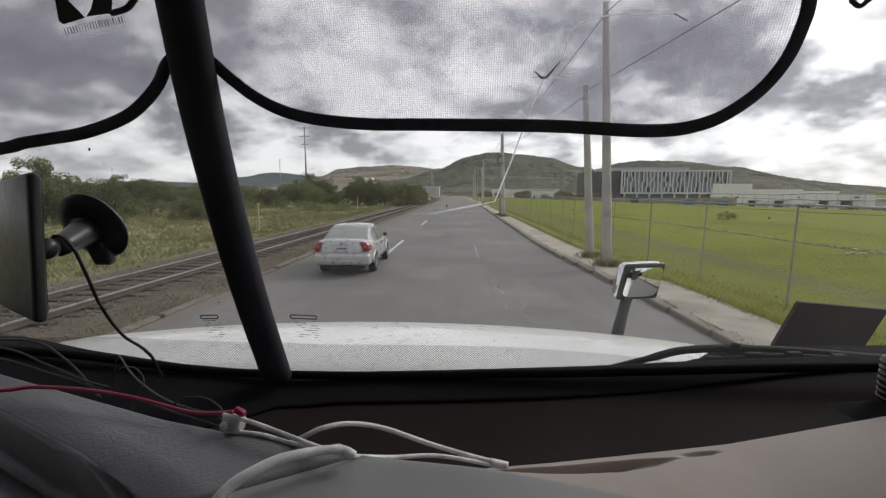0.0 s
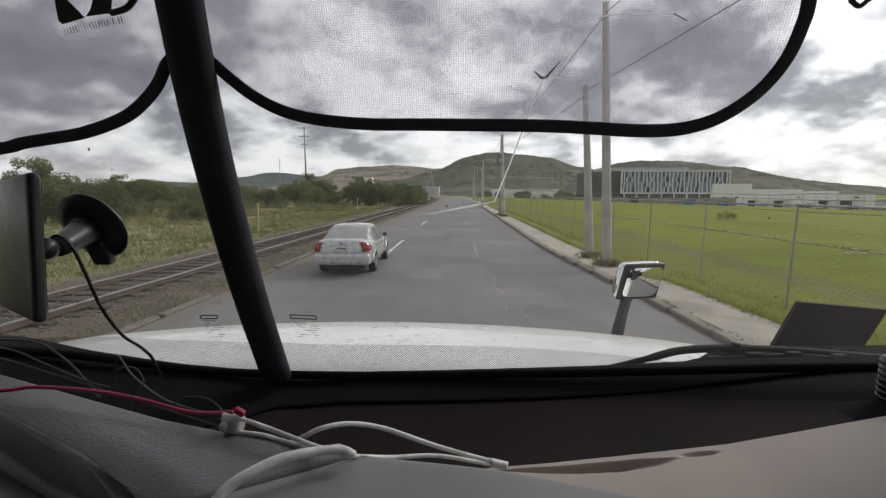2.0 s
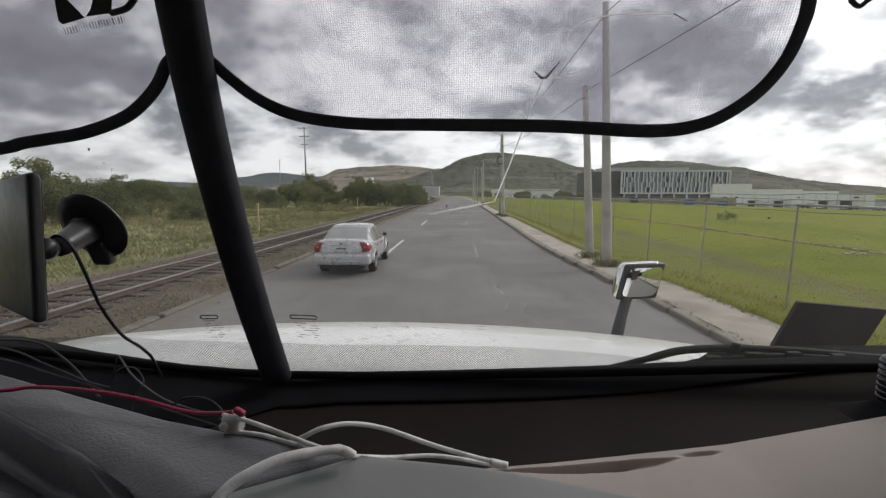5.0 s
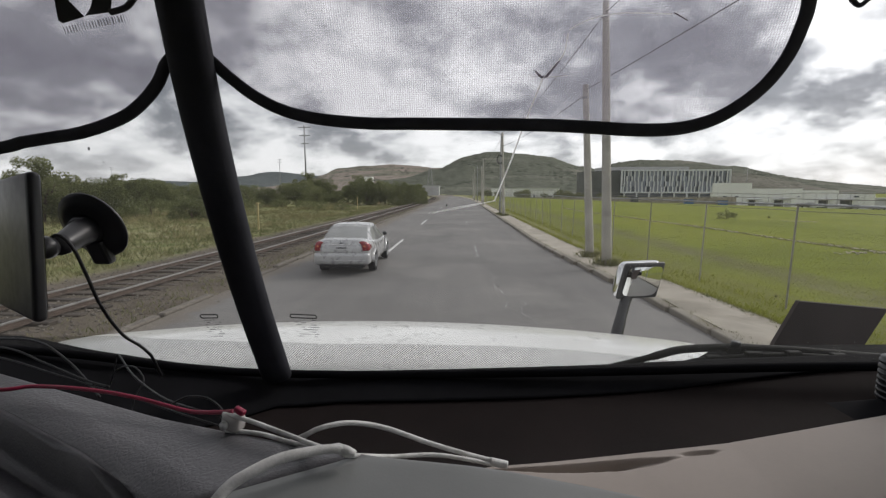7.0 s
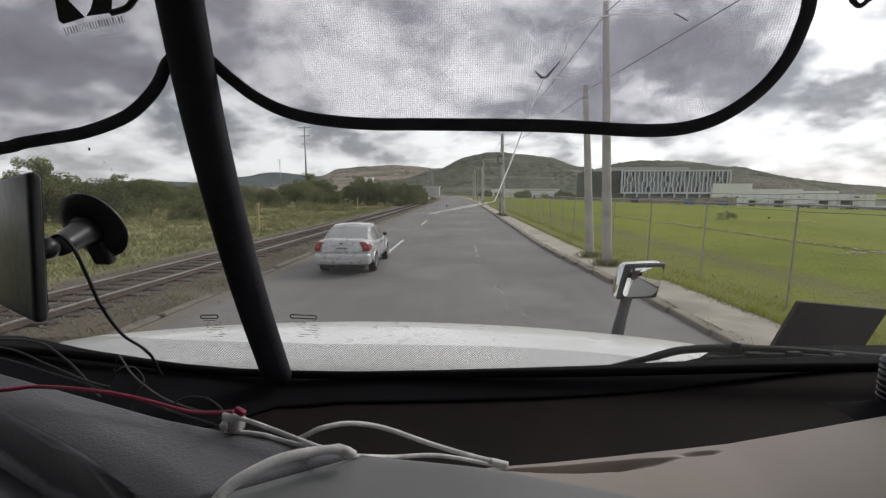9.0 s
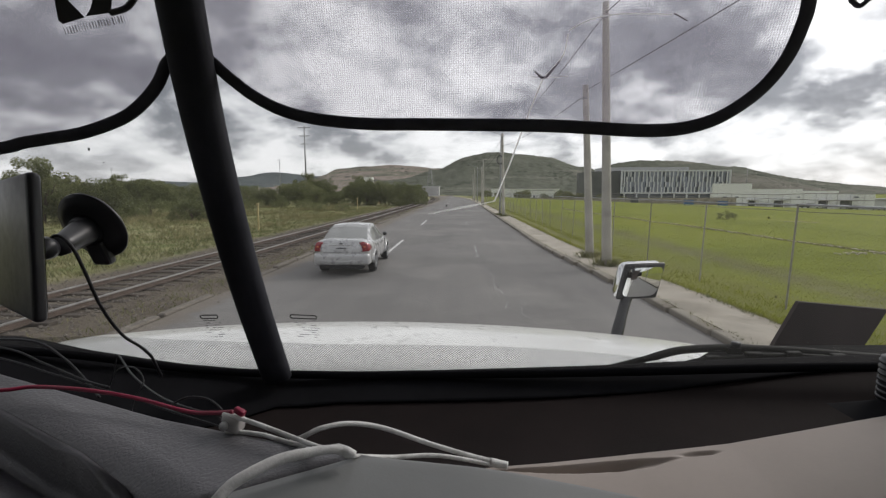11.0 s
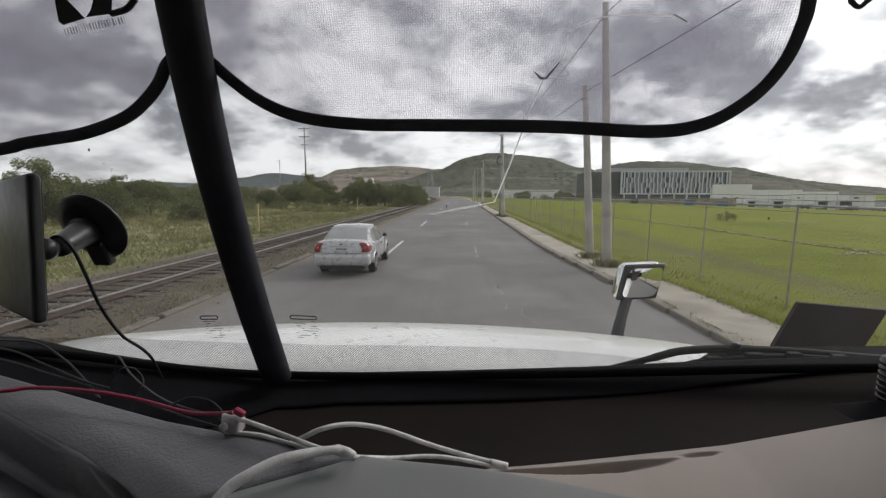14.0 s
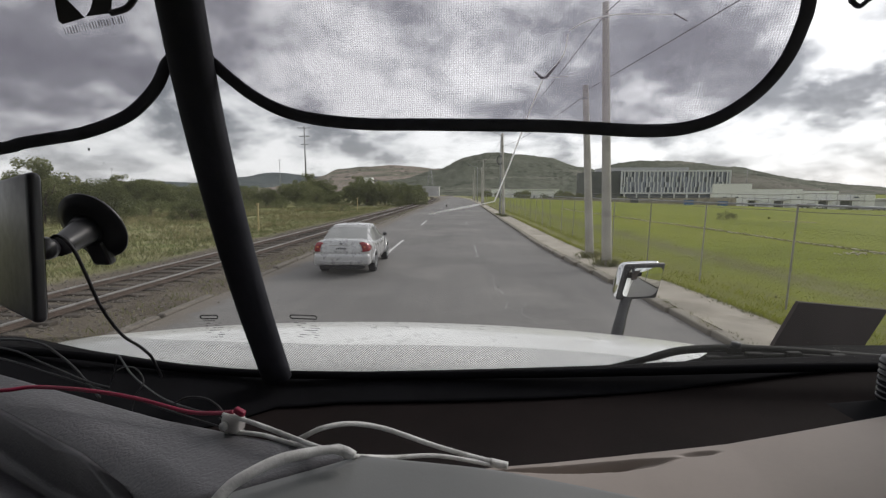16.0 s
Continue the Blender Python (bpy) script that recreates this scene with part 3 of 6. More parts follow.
def ground_z(x, y):
    xx = x - bend(y)
    z = -0.06
    if xx > 4.85:
        z = 0.05 + 0.05 * noise.noise((x * 0.25, y * 0.25, 0))
        z -= 0.034 * max(0.0, xx - 18) * min(1.0, max(0.0, 1.6 - xx / 400))
    elif xx < -12:
        z = -0.02 + 0.4 * noise.noise((x * 0.09, y * 0.09, 5)) * min(1.0, (-12 - xx) / 5) + 0.12 * noise.noise((x * 0.4, y * 0.4, 2))
    if math.hypot(x, y) > 700:
        z = min(z, -1.0)
    return z


def build_ground():
    bm = bmesh.new()
    xs = sorted({round(v, 3) for v in [-4000, -2500, -1500, -900, -500, -300, -200, -150, -120, -100, -80, -65] + [-55 + 1.0 * i for i in range(44)]
                 + [-11, -7.3, -5.9, 0, 4.4, 5.3, 6.15] + [6.3 + 0.9 * i for i in range(22)] + [30, 36, 44, 55, 70, 90, 120, 160, 200, 260, 330, 420, 600, 900, 1500, 2500, 4000]})
    ys = sorted({*[-3000, -1500, -800, -400, -200, -120, -80], *[-160 + 4 * i for i in range(25)], *[-60 + 2 * i for i in range(90)], *[124 + 6 * i for i in range(20)],
                 260, 300, 350, 420, 520, 700, 950, 1400, 2200, 3200, 4400})
    grid = [[bm.verts.new((x + (bend(y) if abs(x) < 60 and -220 < y < 400 else 0), y, ground_z(x + (bend(y) if abs(x) < 60 and -220 < y < 400 else 0), y)))
             for y in ys] for x in xs]
    for i in range(len(xs) - 1):
        for j in range(len(ys) - 1):
            bm.faces.new((grid[i][j], grid[i + 1][j], grid[i + 1][j + 1], grid[i][j + 1]))
    ob = part("ground", bm, M_GROUND, None, "", True)
    tagged(ob, "green field and weedy verge with bare brown earth", "ground", kind="structure")


def strip_along(x0, x1, z0, z1, ys, drop=0.3):
    """A long slab beside the road from x0 to x1, its top from z0 to z1."""
    n = len(ys) - 1
    at = lambda x, y: x(y) if callable(x) else x
    return slab(lambda u, v: (lerp(at(x0, ys[round(u * n)]), at(x1, ys[round(u * n)]), v) + bend(ys[round(u * n)]), ys[round(u * n)], lerp(z0, z1, v)), n, 1, (0, 0, -drop))


YS = [-160 + 5 * i for i in range(32)] + [0 + 2 * i for i in range(15)] + [30 + 6 * i for i in range(56)]

build_ground()
road = part("road", strip_along(lambda y: -5.95 - 0.5 * min(1, max(0, (y - 15) / 25)), lambda y: 4.42 + swing(y), 0.0, 0.0, YS), M_ASPHALT)
tagged(road, "worn grey asphalt road with faded lane lines", "road", kind="structure")


def lane_dash(x, y, length, wide, mat):
    return part("lane_line", strip_along(x - wide / 2, x + wide / 2, 0.006, 0.006, [y, y + length / 2, y + length], 0.005), mat, road)


for k in range(-7, 10):
    lane_dash(-3.02, 17.3 + 16.6 * k, 5.9, 0.12, M_FRESHLINE)
for k in range(-7, 10):
    lane_dash(0.68 - 0.011 * max(0.0, 16.8 * k), 17.2 + 16.8 * k, 3.4 if k % 2 == 0 else 5.6, 0.075, M_LINE)

def road_crack(points, wide, mat, label):
    path = smooth_path([(x, y, 0.0) for x, y in points], 4)
    rng = random.Random(int(points[0][1] * 7))
    bm = bmesh.new()
    rows = []
    for x, y, z in path:
        w = wide * rng.uniform(0.4, 1.3)
        j = rng.uniform(-0.05, 0.05)
        rows.append((bm.verts.new((x - w + j, y, 0.004)), bm.verts.new((x + w + j, y, 0.004))))
    for (a, b), (c, d) in zip(rows, rows[1:]):
        bm.faces.new((a, b, d, c))
    part("road_crack", bm, mat, road, label)


road_crack([(1.0, 9.4), (1.12, 10.6), (0.9, 11.8), (1.0, 13.0), (0.78, 14.6)], 0.011, M_LINE, "pale squiggly crack seal")
road_crack([(0.62, 20.6), (0.72, 21.6), (0.60, 22.6), (0.70, 23.8)], 0.012, M_LINE, "pale squiggly crack seal")
road_crack([(1.1, 10.8), (1.45, 9.9), (1.30, 9.1), (1.5, 8.3)], 0.008, M_LINE, "pale squiggly crack seal")

# raised pavement with a kerb, each kerb stone set apart
pavement = part("pavement", strip_along(lambda y: 4.66 + swing(y), lambda y: 5.95 + 1.15 * swing(y), 0.10, 0.09, YS, 0.4), M_CONC)
tagged(pavement, "pale weathered concrete pavement with grassy edges", "pavement", kind="structure")
kerb = thing("kerb", "grey concrete kerb stones with dirt in the gutter", "kerb", kind="structure")
me_kerb = mesh_of(box((-0.115, -0.74, -0.30), (0.115, 0.745, 0.112), 0.02, 1), "kerb_stone", M_KERB)
for k in range(-8, 70):
    y = 1.0 + 1.5 * k
    piece("kerb_stone", me_kerb, kerb, pose(4.54 + swing(y) + bend(y) + random.uniform(-0.012, 0.012), y, random.uniform(-0.012, 0.008), 0, 0, random.uniform(-0.5, 0.5)))
part("far_kerb", strip_along(4.43 - 0.75, 4.655 - 0.75, 0.11, 0.11, [106 + 8 * i for i in range(28)], 0.4), M_CONC, kerb)
left_kerb = thing("low_kerb", "low broken concrete kerb half buried in dirt", "kerb", kind="structure")
me_low = mesh_of(box((-0.10, -0.9, -0.2), (0.10, 0.9, 0.075), 0.03, 1), "kerb_stone", M_STONE)
for k in range(-6, 60):
    if random.random() < 0.14:
        continue
    y = 1.9 * k
    piece("kerb_stone", me_low, left_kerb, pose(-6.12 - 0.5 * min(1, max(0, (y - 15) / 25)) + bend(y) + random.uniform(-0.04, 0.04), y, random.uniform(-0.06, 0.0), 0, random.uniform(-3, 3), random.uniform(-1.5, 1.5)))

# railway: two rails on timber sleepers in ballast
def crossing(y):
    """Behind the truck the track swings across the road on the level."""
    return 1.1 * max(0.0, -100 - y)


railway = thing("railway_track", "rusty single railway track on dark timber sleepers", "railway", kind="structure")
RX = -9.05
rail_ys = [-160 + 4 * i for i in range(100)]
for side in (-0.75, 0.75):
    side = float(side)
    rail = part("rail", strip_along(lambda y: RX + side - 0.033 + crossing(y), lambda y: RX + side + 0.033 + crossing(y), 0.125, 0.125, rail_ys, 0.03), M_RAILTOP, railway)
    part("rail_web", strip_along(lambda y: RX + side - 0.012 + crossing(y), lambda y: RX + side + 0.012 + crossing(y), 0.0945, 0.0945, rail_ys, 0.09), M_RUST, rail)
    part("rail_foot", strip_along(lambda y: RX + side - 0.07 + crossing(y), lambda y: RX + side + 0.07 + crossing(y), 0.012, 0.012, rail_ys, 0.018), M_RUST, rail)
me_sleeper = mesh_of(box((-1.25, -0.11, -0.14), (1.25, 0.11, 0.0), 0.02, 1), "sleeper", M_SLEEPER)
for k in range(-90, 190):
    y = 0.62 * k
    piece("sleeper", me_sleeper, railway, pose(RX + bend(y) + random.uniform(-0.06, 0.06), y, random.uniform(-0.02, 0.012) - 0.01, 0, random.uniform(-1, 1), random.uniform(-2, 2)))
bm = bmesh.new()
for k in range(190, 460):
    y = 0.62 * k
    add_box(bm, (RX - 1.25 + bend(y), y - 0.11, -0.14), (RX + 1.25 + bend(y), y + 0.11, -0.01))
tagged(part("far_sleepers", bm, M_SLEEPER, railway), kind="stuff")


def scatter(name, count, region, builder, mat, label, category, seed):
    """Many small pieces as one object: builder(rng, x, y) gives vertices and faces."""
    rng = random.Random(seed)
    vs, fs = [], []
    for _ in range(count):
        x, y = region(rng)
        v, f = builder(rng, x, y)
        o = len(vs)
        vs += v
        fs += [tuple(i + o for i in face) for face in f]
    me = bpy.data.meshes.new(name)
    me.from_pydata(vs, [], fs)
    me.materials.append(mat)
    return tagged(new(name, me), label, category, kind="stuff")


def stone(rng, x, y):
    s = rng.uniform(0.02, 0.055)
    z = (0.0 if -5.9 < x - bend(y) < 4.42 else ground_z(x, y)) + s * 0.25
    v = [(x + s * rng.uniform(.6, 1.2) * a, y + s * rng.uniform(.6, 1.2) * b, z + s * rng.uniform(.5, 1) * c)
         for a, b, c in ((1, 0, 0), (-1, 0, 0), (0, 1, 0), (0, -1, 0), (0, 0, 1), (0, 0, -1))]
    return v, [(0, 2, 4), (2, 1, 4), (1, 3, 4), (3, 0, 4), (2, 0, 5), (1, 2, 5), (3, 1, 5), (0, 3, 5)]


def pebble(rng, x, y):
    v, f = stone(rng, 0.0, 0.0)
    k = rng.uniform(0.15, 0.4)
    return [(x + a * k, y + b * k, 0.004 + c * k) for a, b, c in v], f


def blades(low, high, wide, many=4):
    def make(rng, x, y):
        v, f = [], []
        z = (0.095 if 4.5 + swing(y) < x < 5.95 + 1.15 * swing(y) else ground_z(x, y)) - 0.02
        for k in range(many):
            a = rng.uniform(0, 6.283)
            h = rng.uniform(low, high)
            bx, by = x + rng.gauss(0, 0.06), y + rng.gauss(0, 0.06)
            dx, dy = math.cos(a) * wide, math.sin(a) * wide
            lx, ly = rng.gauss(0, 0.35) * h, rng.gauss(0, 0.35) * h
            o = len(v)
            v += [(bx - dx, by - dy, z), (bx + dx, by + dy, z), (bx + lx * .4 + dx * .7, by + ly * .4 + dy * .7, z + h * .6), (bx + lx, by + ly, z + h)]
            f += [(o, o + 1, o + 2), (o, o + 2, o + 3)]
        return v, f
    return make


def by_kerb(r):
    y = 4 + 75 * r.random() ** 1.4
    return (4.62 if r.random() < .25 else 5.90) + (1.0 if r.random() < .5 else 1.12) * swing(y) + r.gauss(0, 0.06), y


def by_fence(r):
    y = 4 + 60 * r.random() ** 1.3
    return 6.95 + swing(y) + r.gauss(0, 0.25), y


def in_gutter(r):
    y = 4 + 60 * r.random() ** 1.4
    return 4.36 + swing(y) + r.gauss(0, 0.07), y


scatter("ballast", 9000, lambda r: (RX + r.gauss(0, 1.1), 4 + 60 * r.random() ** 1.5), stone, M_STONE, "loose brown ballast stones round the track", "ballast", 3)
scatter("field_grass", 20000, lambda r: (5.9 + 22 * r.random() ** 1.6, 4 + 50 * r.random() ** 1.3), blades(0.02, 0.065, 0.007), M_GRASS, "short bright green field grass", "grass", 4)
scatter("kerbside_grass", 5000, by_kerb, blades(0.02, 0.08, 0.005), M_WEED, "tufts of grass growing along the pavement edges", "grass", 5)
scatter("edge_grass", 1600, lambda r: (lambda y: (5.98 + 1.15 * swing(y) + abs(r.gauss(0, 0.16)), y))(4 + 40 * r.random() ** 1.5), blades(0.05, 0.15, 0.007), M_GRASS, "thick grass hanging over the pavement edge", "grass", 23)
scatter("fence_weeds", 1500, by_fence, blades(0.04, 0.15, 0.006), M_GRASS, "taller weeds along the foot of the fence", "weeds", 6)
def straw(rng, x, y):
    return blades(0.15, 0.5, 0.006, 7)(rng, x, y)


def straw_place(r):
    while True:
        x, y = -13 - 30 * r.random() ** 1.2, 14 + 75 * r.random()
        if noise.noise((x * 0.16, y * 0.16, 9)) > 0.08:
            return x, y


scatter("dry_grass", 3500, straw_place, straw, M_STRAW, "clumps of tall straw-coloured dry grass", "grass", 18)
scatter("trackside_weeds", 30000, lambda r: (-11.6 - 26 * r.random() ** 1.3, 6 + 70 * r.random() ** 1.2), blades(0.05, 0.26, 0.007), M_WEED, "patchy dry and green weeds beside the railway", "weeds", 7)
scatter("verge_weeds", 1500, lambda r: (-6.7 + r.gauss(0, 0.45), 6 + 70 * r.random() ** 1.3), blades(0.04, 0.14, 0.007), M_WEED, "low weeds on the dirt verge", "weeds", 8)
def by_poles(r):
    x, y = r.choice(((4.88, 14.75), (4.86, 16.62), (4.35, 45.0), (4.2, 47.5)))
    return x + r.gauss(0, 0.2), y + r.gauss(0, 0.22)


scatter("pole_weeds", 500, by_poles, blades(0.05, 0.3, 0.006), M_WEED, "weeds growing round the feet of the poles", "weeds", 19)
scatter("gutter_grit", 1500, in_gutter, pebble, M_STONE, "grit and small stones lying in the gutter", "grit", 9)


def edging_place(r):
    y = 7 + 62 * r.random()
    return 16.3 + 0.5 * math.sin(y * 0.09) - 0.03 * max(0.0, y - 40) + r.gauss(0, 0.10), y


def chunk(rng, x, y):
    v, f = stone(rng, 0.0, 0.0)
    k = rng.uniform(0.7, 1.7)
    z = ground_z(x, y)
    return [(x + a * k, y + b * k * 1.6, z + 0.03 + c * k * 0.8) for a, b, c in v], f


scatter("field_edging", 1100, edging_place, chunk, M_EDGING, "line of pale broken edging stones sunk in the grass", "edging stones", 27)
scatter("edging_straw", 1500, edging_place, blades(0.04, 0.14, 0.012), M_STRAW, "dry grass along the sunken edging stones", "grass", 28)
scatter("field_rubble", 30, lambda r: (15.6 + r.gauss(0, 0.35), 18.0 + r.gauss(0, 0.18)), chunk, M_EDGING, "small pale heap of rubble in the grass", "rubble", 29)


# ---------------------------------------------------------------- the truck that carries the camera
def glass_y(x, z, off=0.0):
    """The raked, slightly vee-shaped windscreen: its y at a place x, height z; off: towards the seats."""
    return 0.75 - off - 0.37 * (z - 2.2) - 0.10 * abs(x + 0.31)


def on_glass(x, z, off=0.0):
    return Vector((x, glass_y(x, z, off), z))


def sill_z(x):
    """Height of the lower edge of the glass."""
    return line([(-1.35, 2.2750), (-0.767, 2.2550), (-0.661, 2.2270), (-0.512, 2.1990), (-0.360, 2.1810), (-0.257, 2.1800), (-0.013, 2.1990), (0.214, 2.2190), (0.417, 2.2410), (0.612, 2.2590), (0.8, 2.2690)], x)


truck = thing("truck", "white conventional truck cab with split windscreen and dark dashboard", "truck")
XC = -0.31

# body shell: floor, back wall, doors with window openings, roof, front pillars
part("cab_floor", box((XC - 1.05, -1.25, 1.12), (XC + 1.05, 0.80, 1.18)), M_LINING, truck)
part("back_wall", box((XC - 1.05, -1.31, 1.12), (XC + 1.05, -1.253, 3.06), 0.02), M_LINING, truck)
part("roof", box((XC - 1.08, -1.33, 3.063), (XC + 1.08, 0.50, 3.12), 0.025), M_TRUCK, truck)
part("header", box((XC - 1.04, 0.36, 2.90), (XC + 1.04, 0.44, 3.06), 0.01), M_POST, truck)
for side in (-1, 1):
    xs = sorted((XC + side * 1.053, XC + side * 1.11))
    door = part("door", box((xs[0], -1.25, 1.2), (xs[1], 0.62, 2.30), 0.015), M_TRUCK, truck)
    part("window_top", box((xs[0], -1.25, 2.88), (xs[1], 0.42, 3.058), 0.01), M_TRUCK, door)
    part("rear_pillar", box((xs[0], -1.25, 2.303), (xs[1], -0.75, 2.877), 0.01), M_TRUCK, door)
    bm = tube([(XC + side * 1.06, 0.68, 2.14), (XC + side * 1.05, 0.42, 3.04)], 0.05, 10)
    part("front_pillar", bm, M_POST, truck)
    p = box((XC + side * 1.078 - 0.003, -0.745, 2.303), (XC + side * 1.078 + 0.003, 0.40, 2.877))
    pane = part("side_pane", p, M_GLASS, door)
    pane.visible_shadow = False
    seat = part("seat", box((XC + side * 0.5 - 0.27, -0.95, 1.55), (XC + side * 0.5 + 0.27, -0.45, 1.72), 0.05, 3), M_DECK, truck, "black truck seat cushion")
    part("backrest", box((XC + side * 0.5 - 0.26, -1.1, 1.724), (XC + side * 0.5 + 0.26, -0.95, 2.36), 0.05, 3), M_DECK, seat)

# windscreen: two raked panes and the post between them
for side, name in ((-1, "left_pane"), (1, "right_pane")):
    fn = lambda u, v, side=side: on_glass(-0.327 + side * (0.002 + 1.02 * u), lerp(2.165, 2.93, v), -0.012)
    pane = part("windscreen_pane", slab(fn, 4, 4, (0, 0.005, 0)), M_GLASS, truck)
    pane.visible_shadow = False
    fn = lambda u, v, side=side: (lambda x: on_glass(x, sill_z(x) + lerp(-0.006, (0.058 - 0.014 * u) * (1 - 0.9 * u ** 4), v), -0.006))(-0.325 + side * (0.001 + (0.42 if side < 0 else 0.66) * u))
    band = part("dotted_border", sheet(fn, 16, 1), M_DOTS, pane, "fine black dot pattern printed on the glass")
    band.visible_shadow = False

post_path = [(-0.319, 0.728, 2.180), (-0.3305, 0.66, 2.36), (-0.3345, 0.59, 2.56), (-0.3275, 0.535, 2.72), (-0.3135, 0.47, 2.93)]
bm = tube(smooth_path(post_path, 4), [lerp(0.0255, 0.0280, k / 16) for k in range(17)], 18, flat=0.75, normal=(0, 1, 0.35))
part("centre_post", bm, M_POST, truck, "black vinyl-covered windscreen post", True)

# cowl gasket and deck under the glass
bm = tube(smooth_path([on_glass(x, sill_z(x) - 0.006, 0.004) for x in (-1.3, -1.0, -0.7, -0.45, -0.2, 0.1, 0.3, 0.5, 0.7)], 5), 0.007, 10)
part("gasket", bm, M_STRIP, truck, "", True)


def deck(u, v):
    x = lerp(-1.32, 0.72, u)
    y = lerp(0.775 - 0.10 * abs(x + 0.31), 0.34, v)
    z = sill_z(x) - 0.012 - 0.03 * math.sin(math.pi * min(1, v * 1.15)) - 0.04 * v * max(0.0, x - 0.1)
    return (x, y, z)


# a near-black band laid over the deck, wider towards the left
def deck_band(u, v):
    reach = line([(-1.32, 0.42), (-0.42, 0.40), (-0.30, 0.22), (-0.2, 0.19), (0.1, 0.19), (0.3, 0.165), (0.4, 0.135), (0.5, 0.10), (0.6, 0.075), (0.72, 0.06)], lerp(-1.32, 0.72, u))
    x, y, z = deck(u, lerp(0.0, reach, v))
    return (x, y, z + 0.004)


part("deck_strip", slab(deck_band, 60, 12, (0, 0, -0.003)), M_STRIP, truck, "matt black strip at the foot of the glass", True)
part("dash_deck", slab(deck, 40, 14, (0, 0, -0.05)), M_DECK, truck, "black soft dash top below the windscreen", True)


FOLD = [(-1.15, 0.020), (-0.62, 0.030), (-0.42, 0.060), (-0.30, 0.086), (-0.15, 0.13), (0.3, 0.20)]


def pad(u, v):
    """The charcoal pad: a rounded ridge that crosses the dash at a slant, a steep fold, and a lower roll in front of it."""
    rx = lerp(-1.15, 0.30, u)
    ry = line([(-1.15, 0.60), (-0.59, 0.52), (-0.33, 0.46), (-0.114, 0.3900), (-0.025, 0.3750), (0.043, 0.3620), (0.113, 0.3500), (0.176, 0.3350), (0.30, 0.315)], rx)
    rz = line([(-1.15, 2.292), (-0.59, 2.278), (-0.33, 2.252), (-0.20, 2.257), (-0.114, 2.2630), (-0.07, 2.2625), (-0.025, 2.2640), (0.01, 2.2655), (0.043, 2.2655), (0.113, 2.2605),
               (0.176, 2.2580), (0.30, 2.245)], rx)
    fold = line(FOLD, rx)
    gone = 1 - min(1, max(0, (rx + 0.25) / 0.25))
    if v < 0.10:
        k = v / 0.10
        a = (1 - k) * math.pi / 2
        return (rx, ry + 0.016 * math.sin(a) - 0.016, rz - 0.075 * (1 - math.cos(a)) ** 1.5)
    s = (v - 0.10) / 0.90 * 0.42
    ease = min(1.0, max(0.0, (s - fold + 0.040) / 0.034))
    drop = min(1.0, max(0.0, (s - fold + 0.005) / 0.010))
    roll = max(0.0, s - fold - 0.007)
    z = rz - 0.05 * s - gone * (0.011 * ease * ease + 0.056 * drop * drop * (3 - 2 * drop) + 0.9 * max(0.0, roll - 0.06) - 0.014 * math.sin(min(1.0, roll / 0.06) * math.pi))
    return (rx + 0.12 * s, ry - 0.016 - s, z)


def seam(v):
    """Where the grained pad meets the smooth cap: the joint runs at a slant towards the seats."""
    return max(0.42, 0.728 - 1.03 * max(0.0, v - 0.1) / 0.9 * 0.42)


def fold_v(u):
    rx = lerp(-1.15, 0.30, u * seam(0.3))
    return 0.10 + 0.90 * line(FOLD, rx) / 0.42


def upper_pad(u, v):
    w = v * fold_v(u)
    return pad(u * seam(w), w)


def lower_pad(u, v):
    w = lerp(fold_v(u), 1.0, v)
    x, y, z = pad(u * seam(w), w)
    return (x, y - 0.0006, z)


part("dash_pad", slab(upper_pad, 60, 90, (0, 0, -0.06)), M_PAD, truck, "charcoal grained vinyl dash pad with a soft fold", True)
part("dash_roll", slab(lower_pad, 60, 100, (0, 0, -0.06)), M_PADLOW, truck, "grained roll below the dash pad, shade in its colour", True)
part("dash_cap", slab(lambda u, v: pad(lerp(seam(v) + 0.0012, 1.0, u), v), 30, 60, (0, 0, -0.06)), M_CAP, truck, "smooth mid-grey plastic dash cap", True)


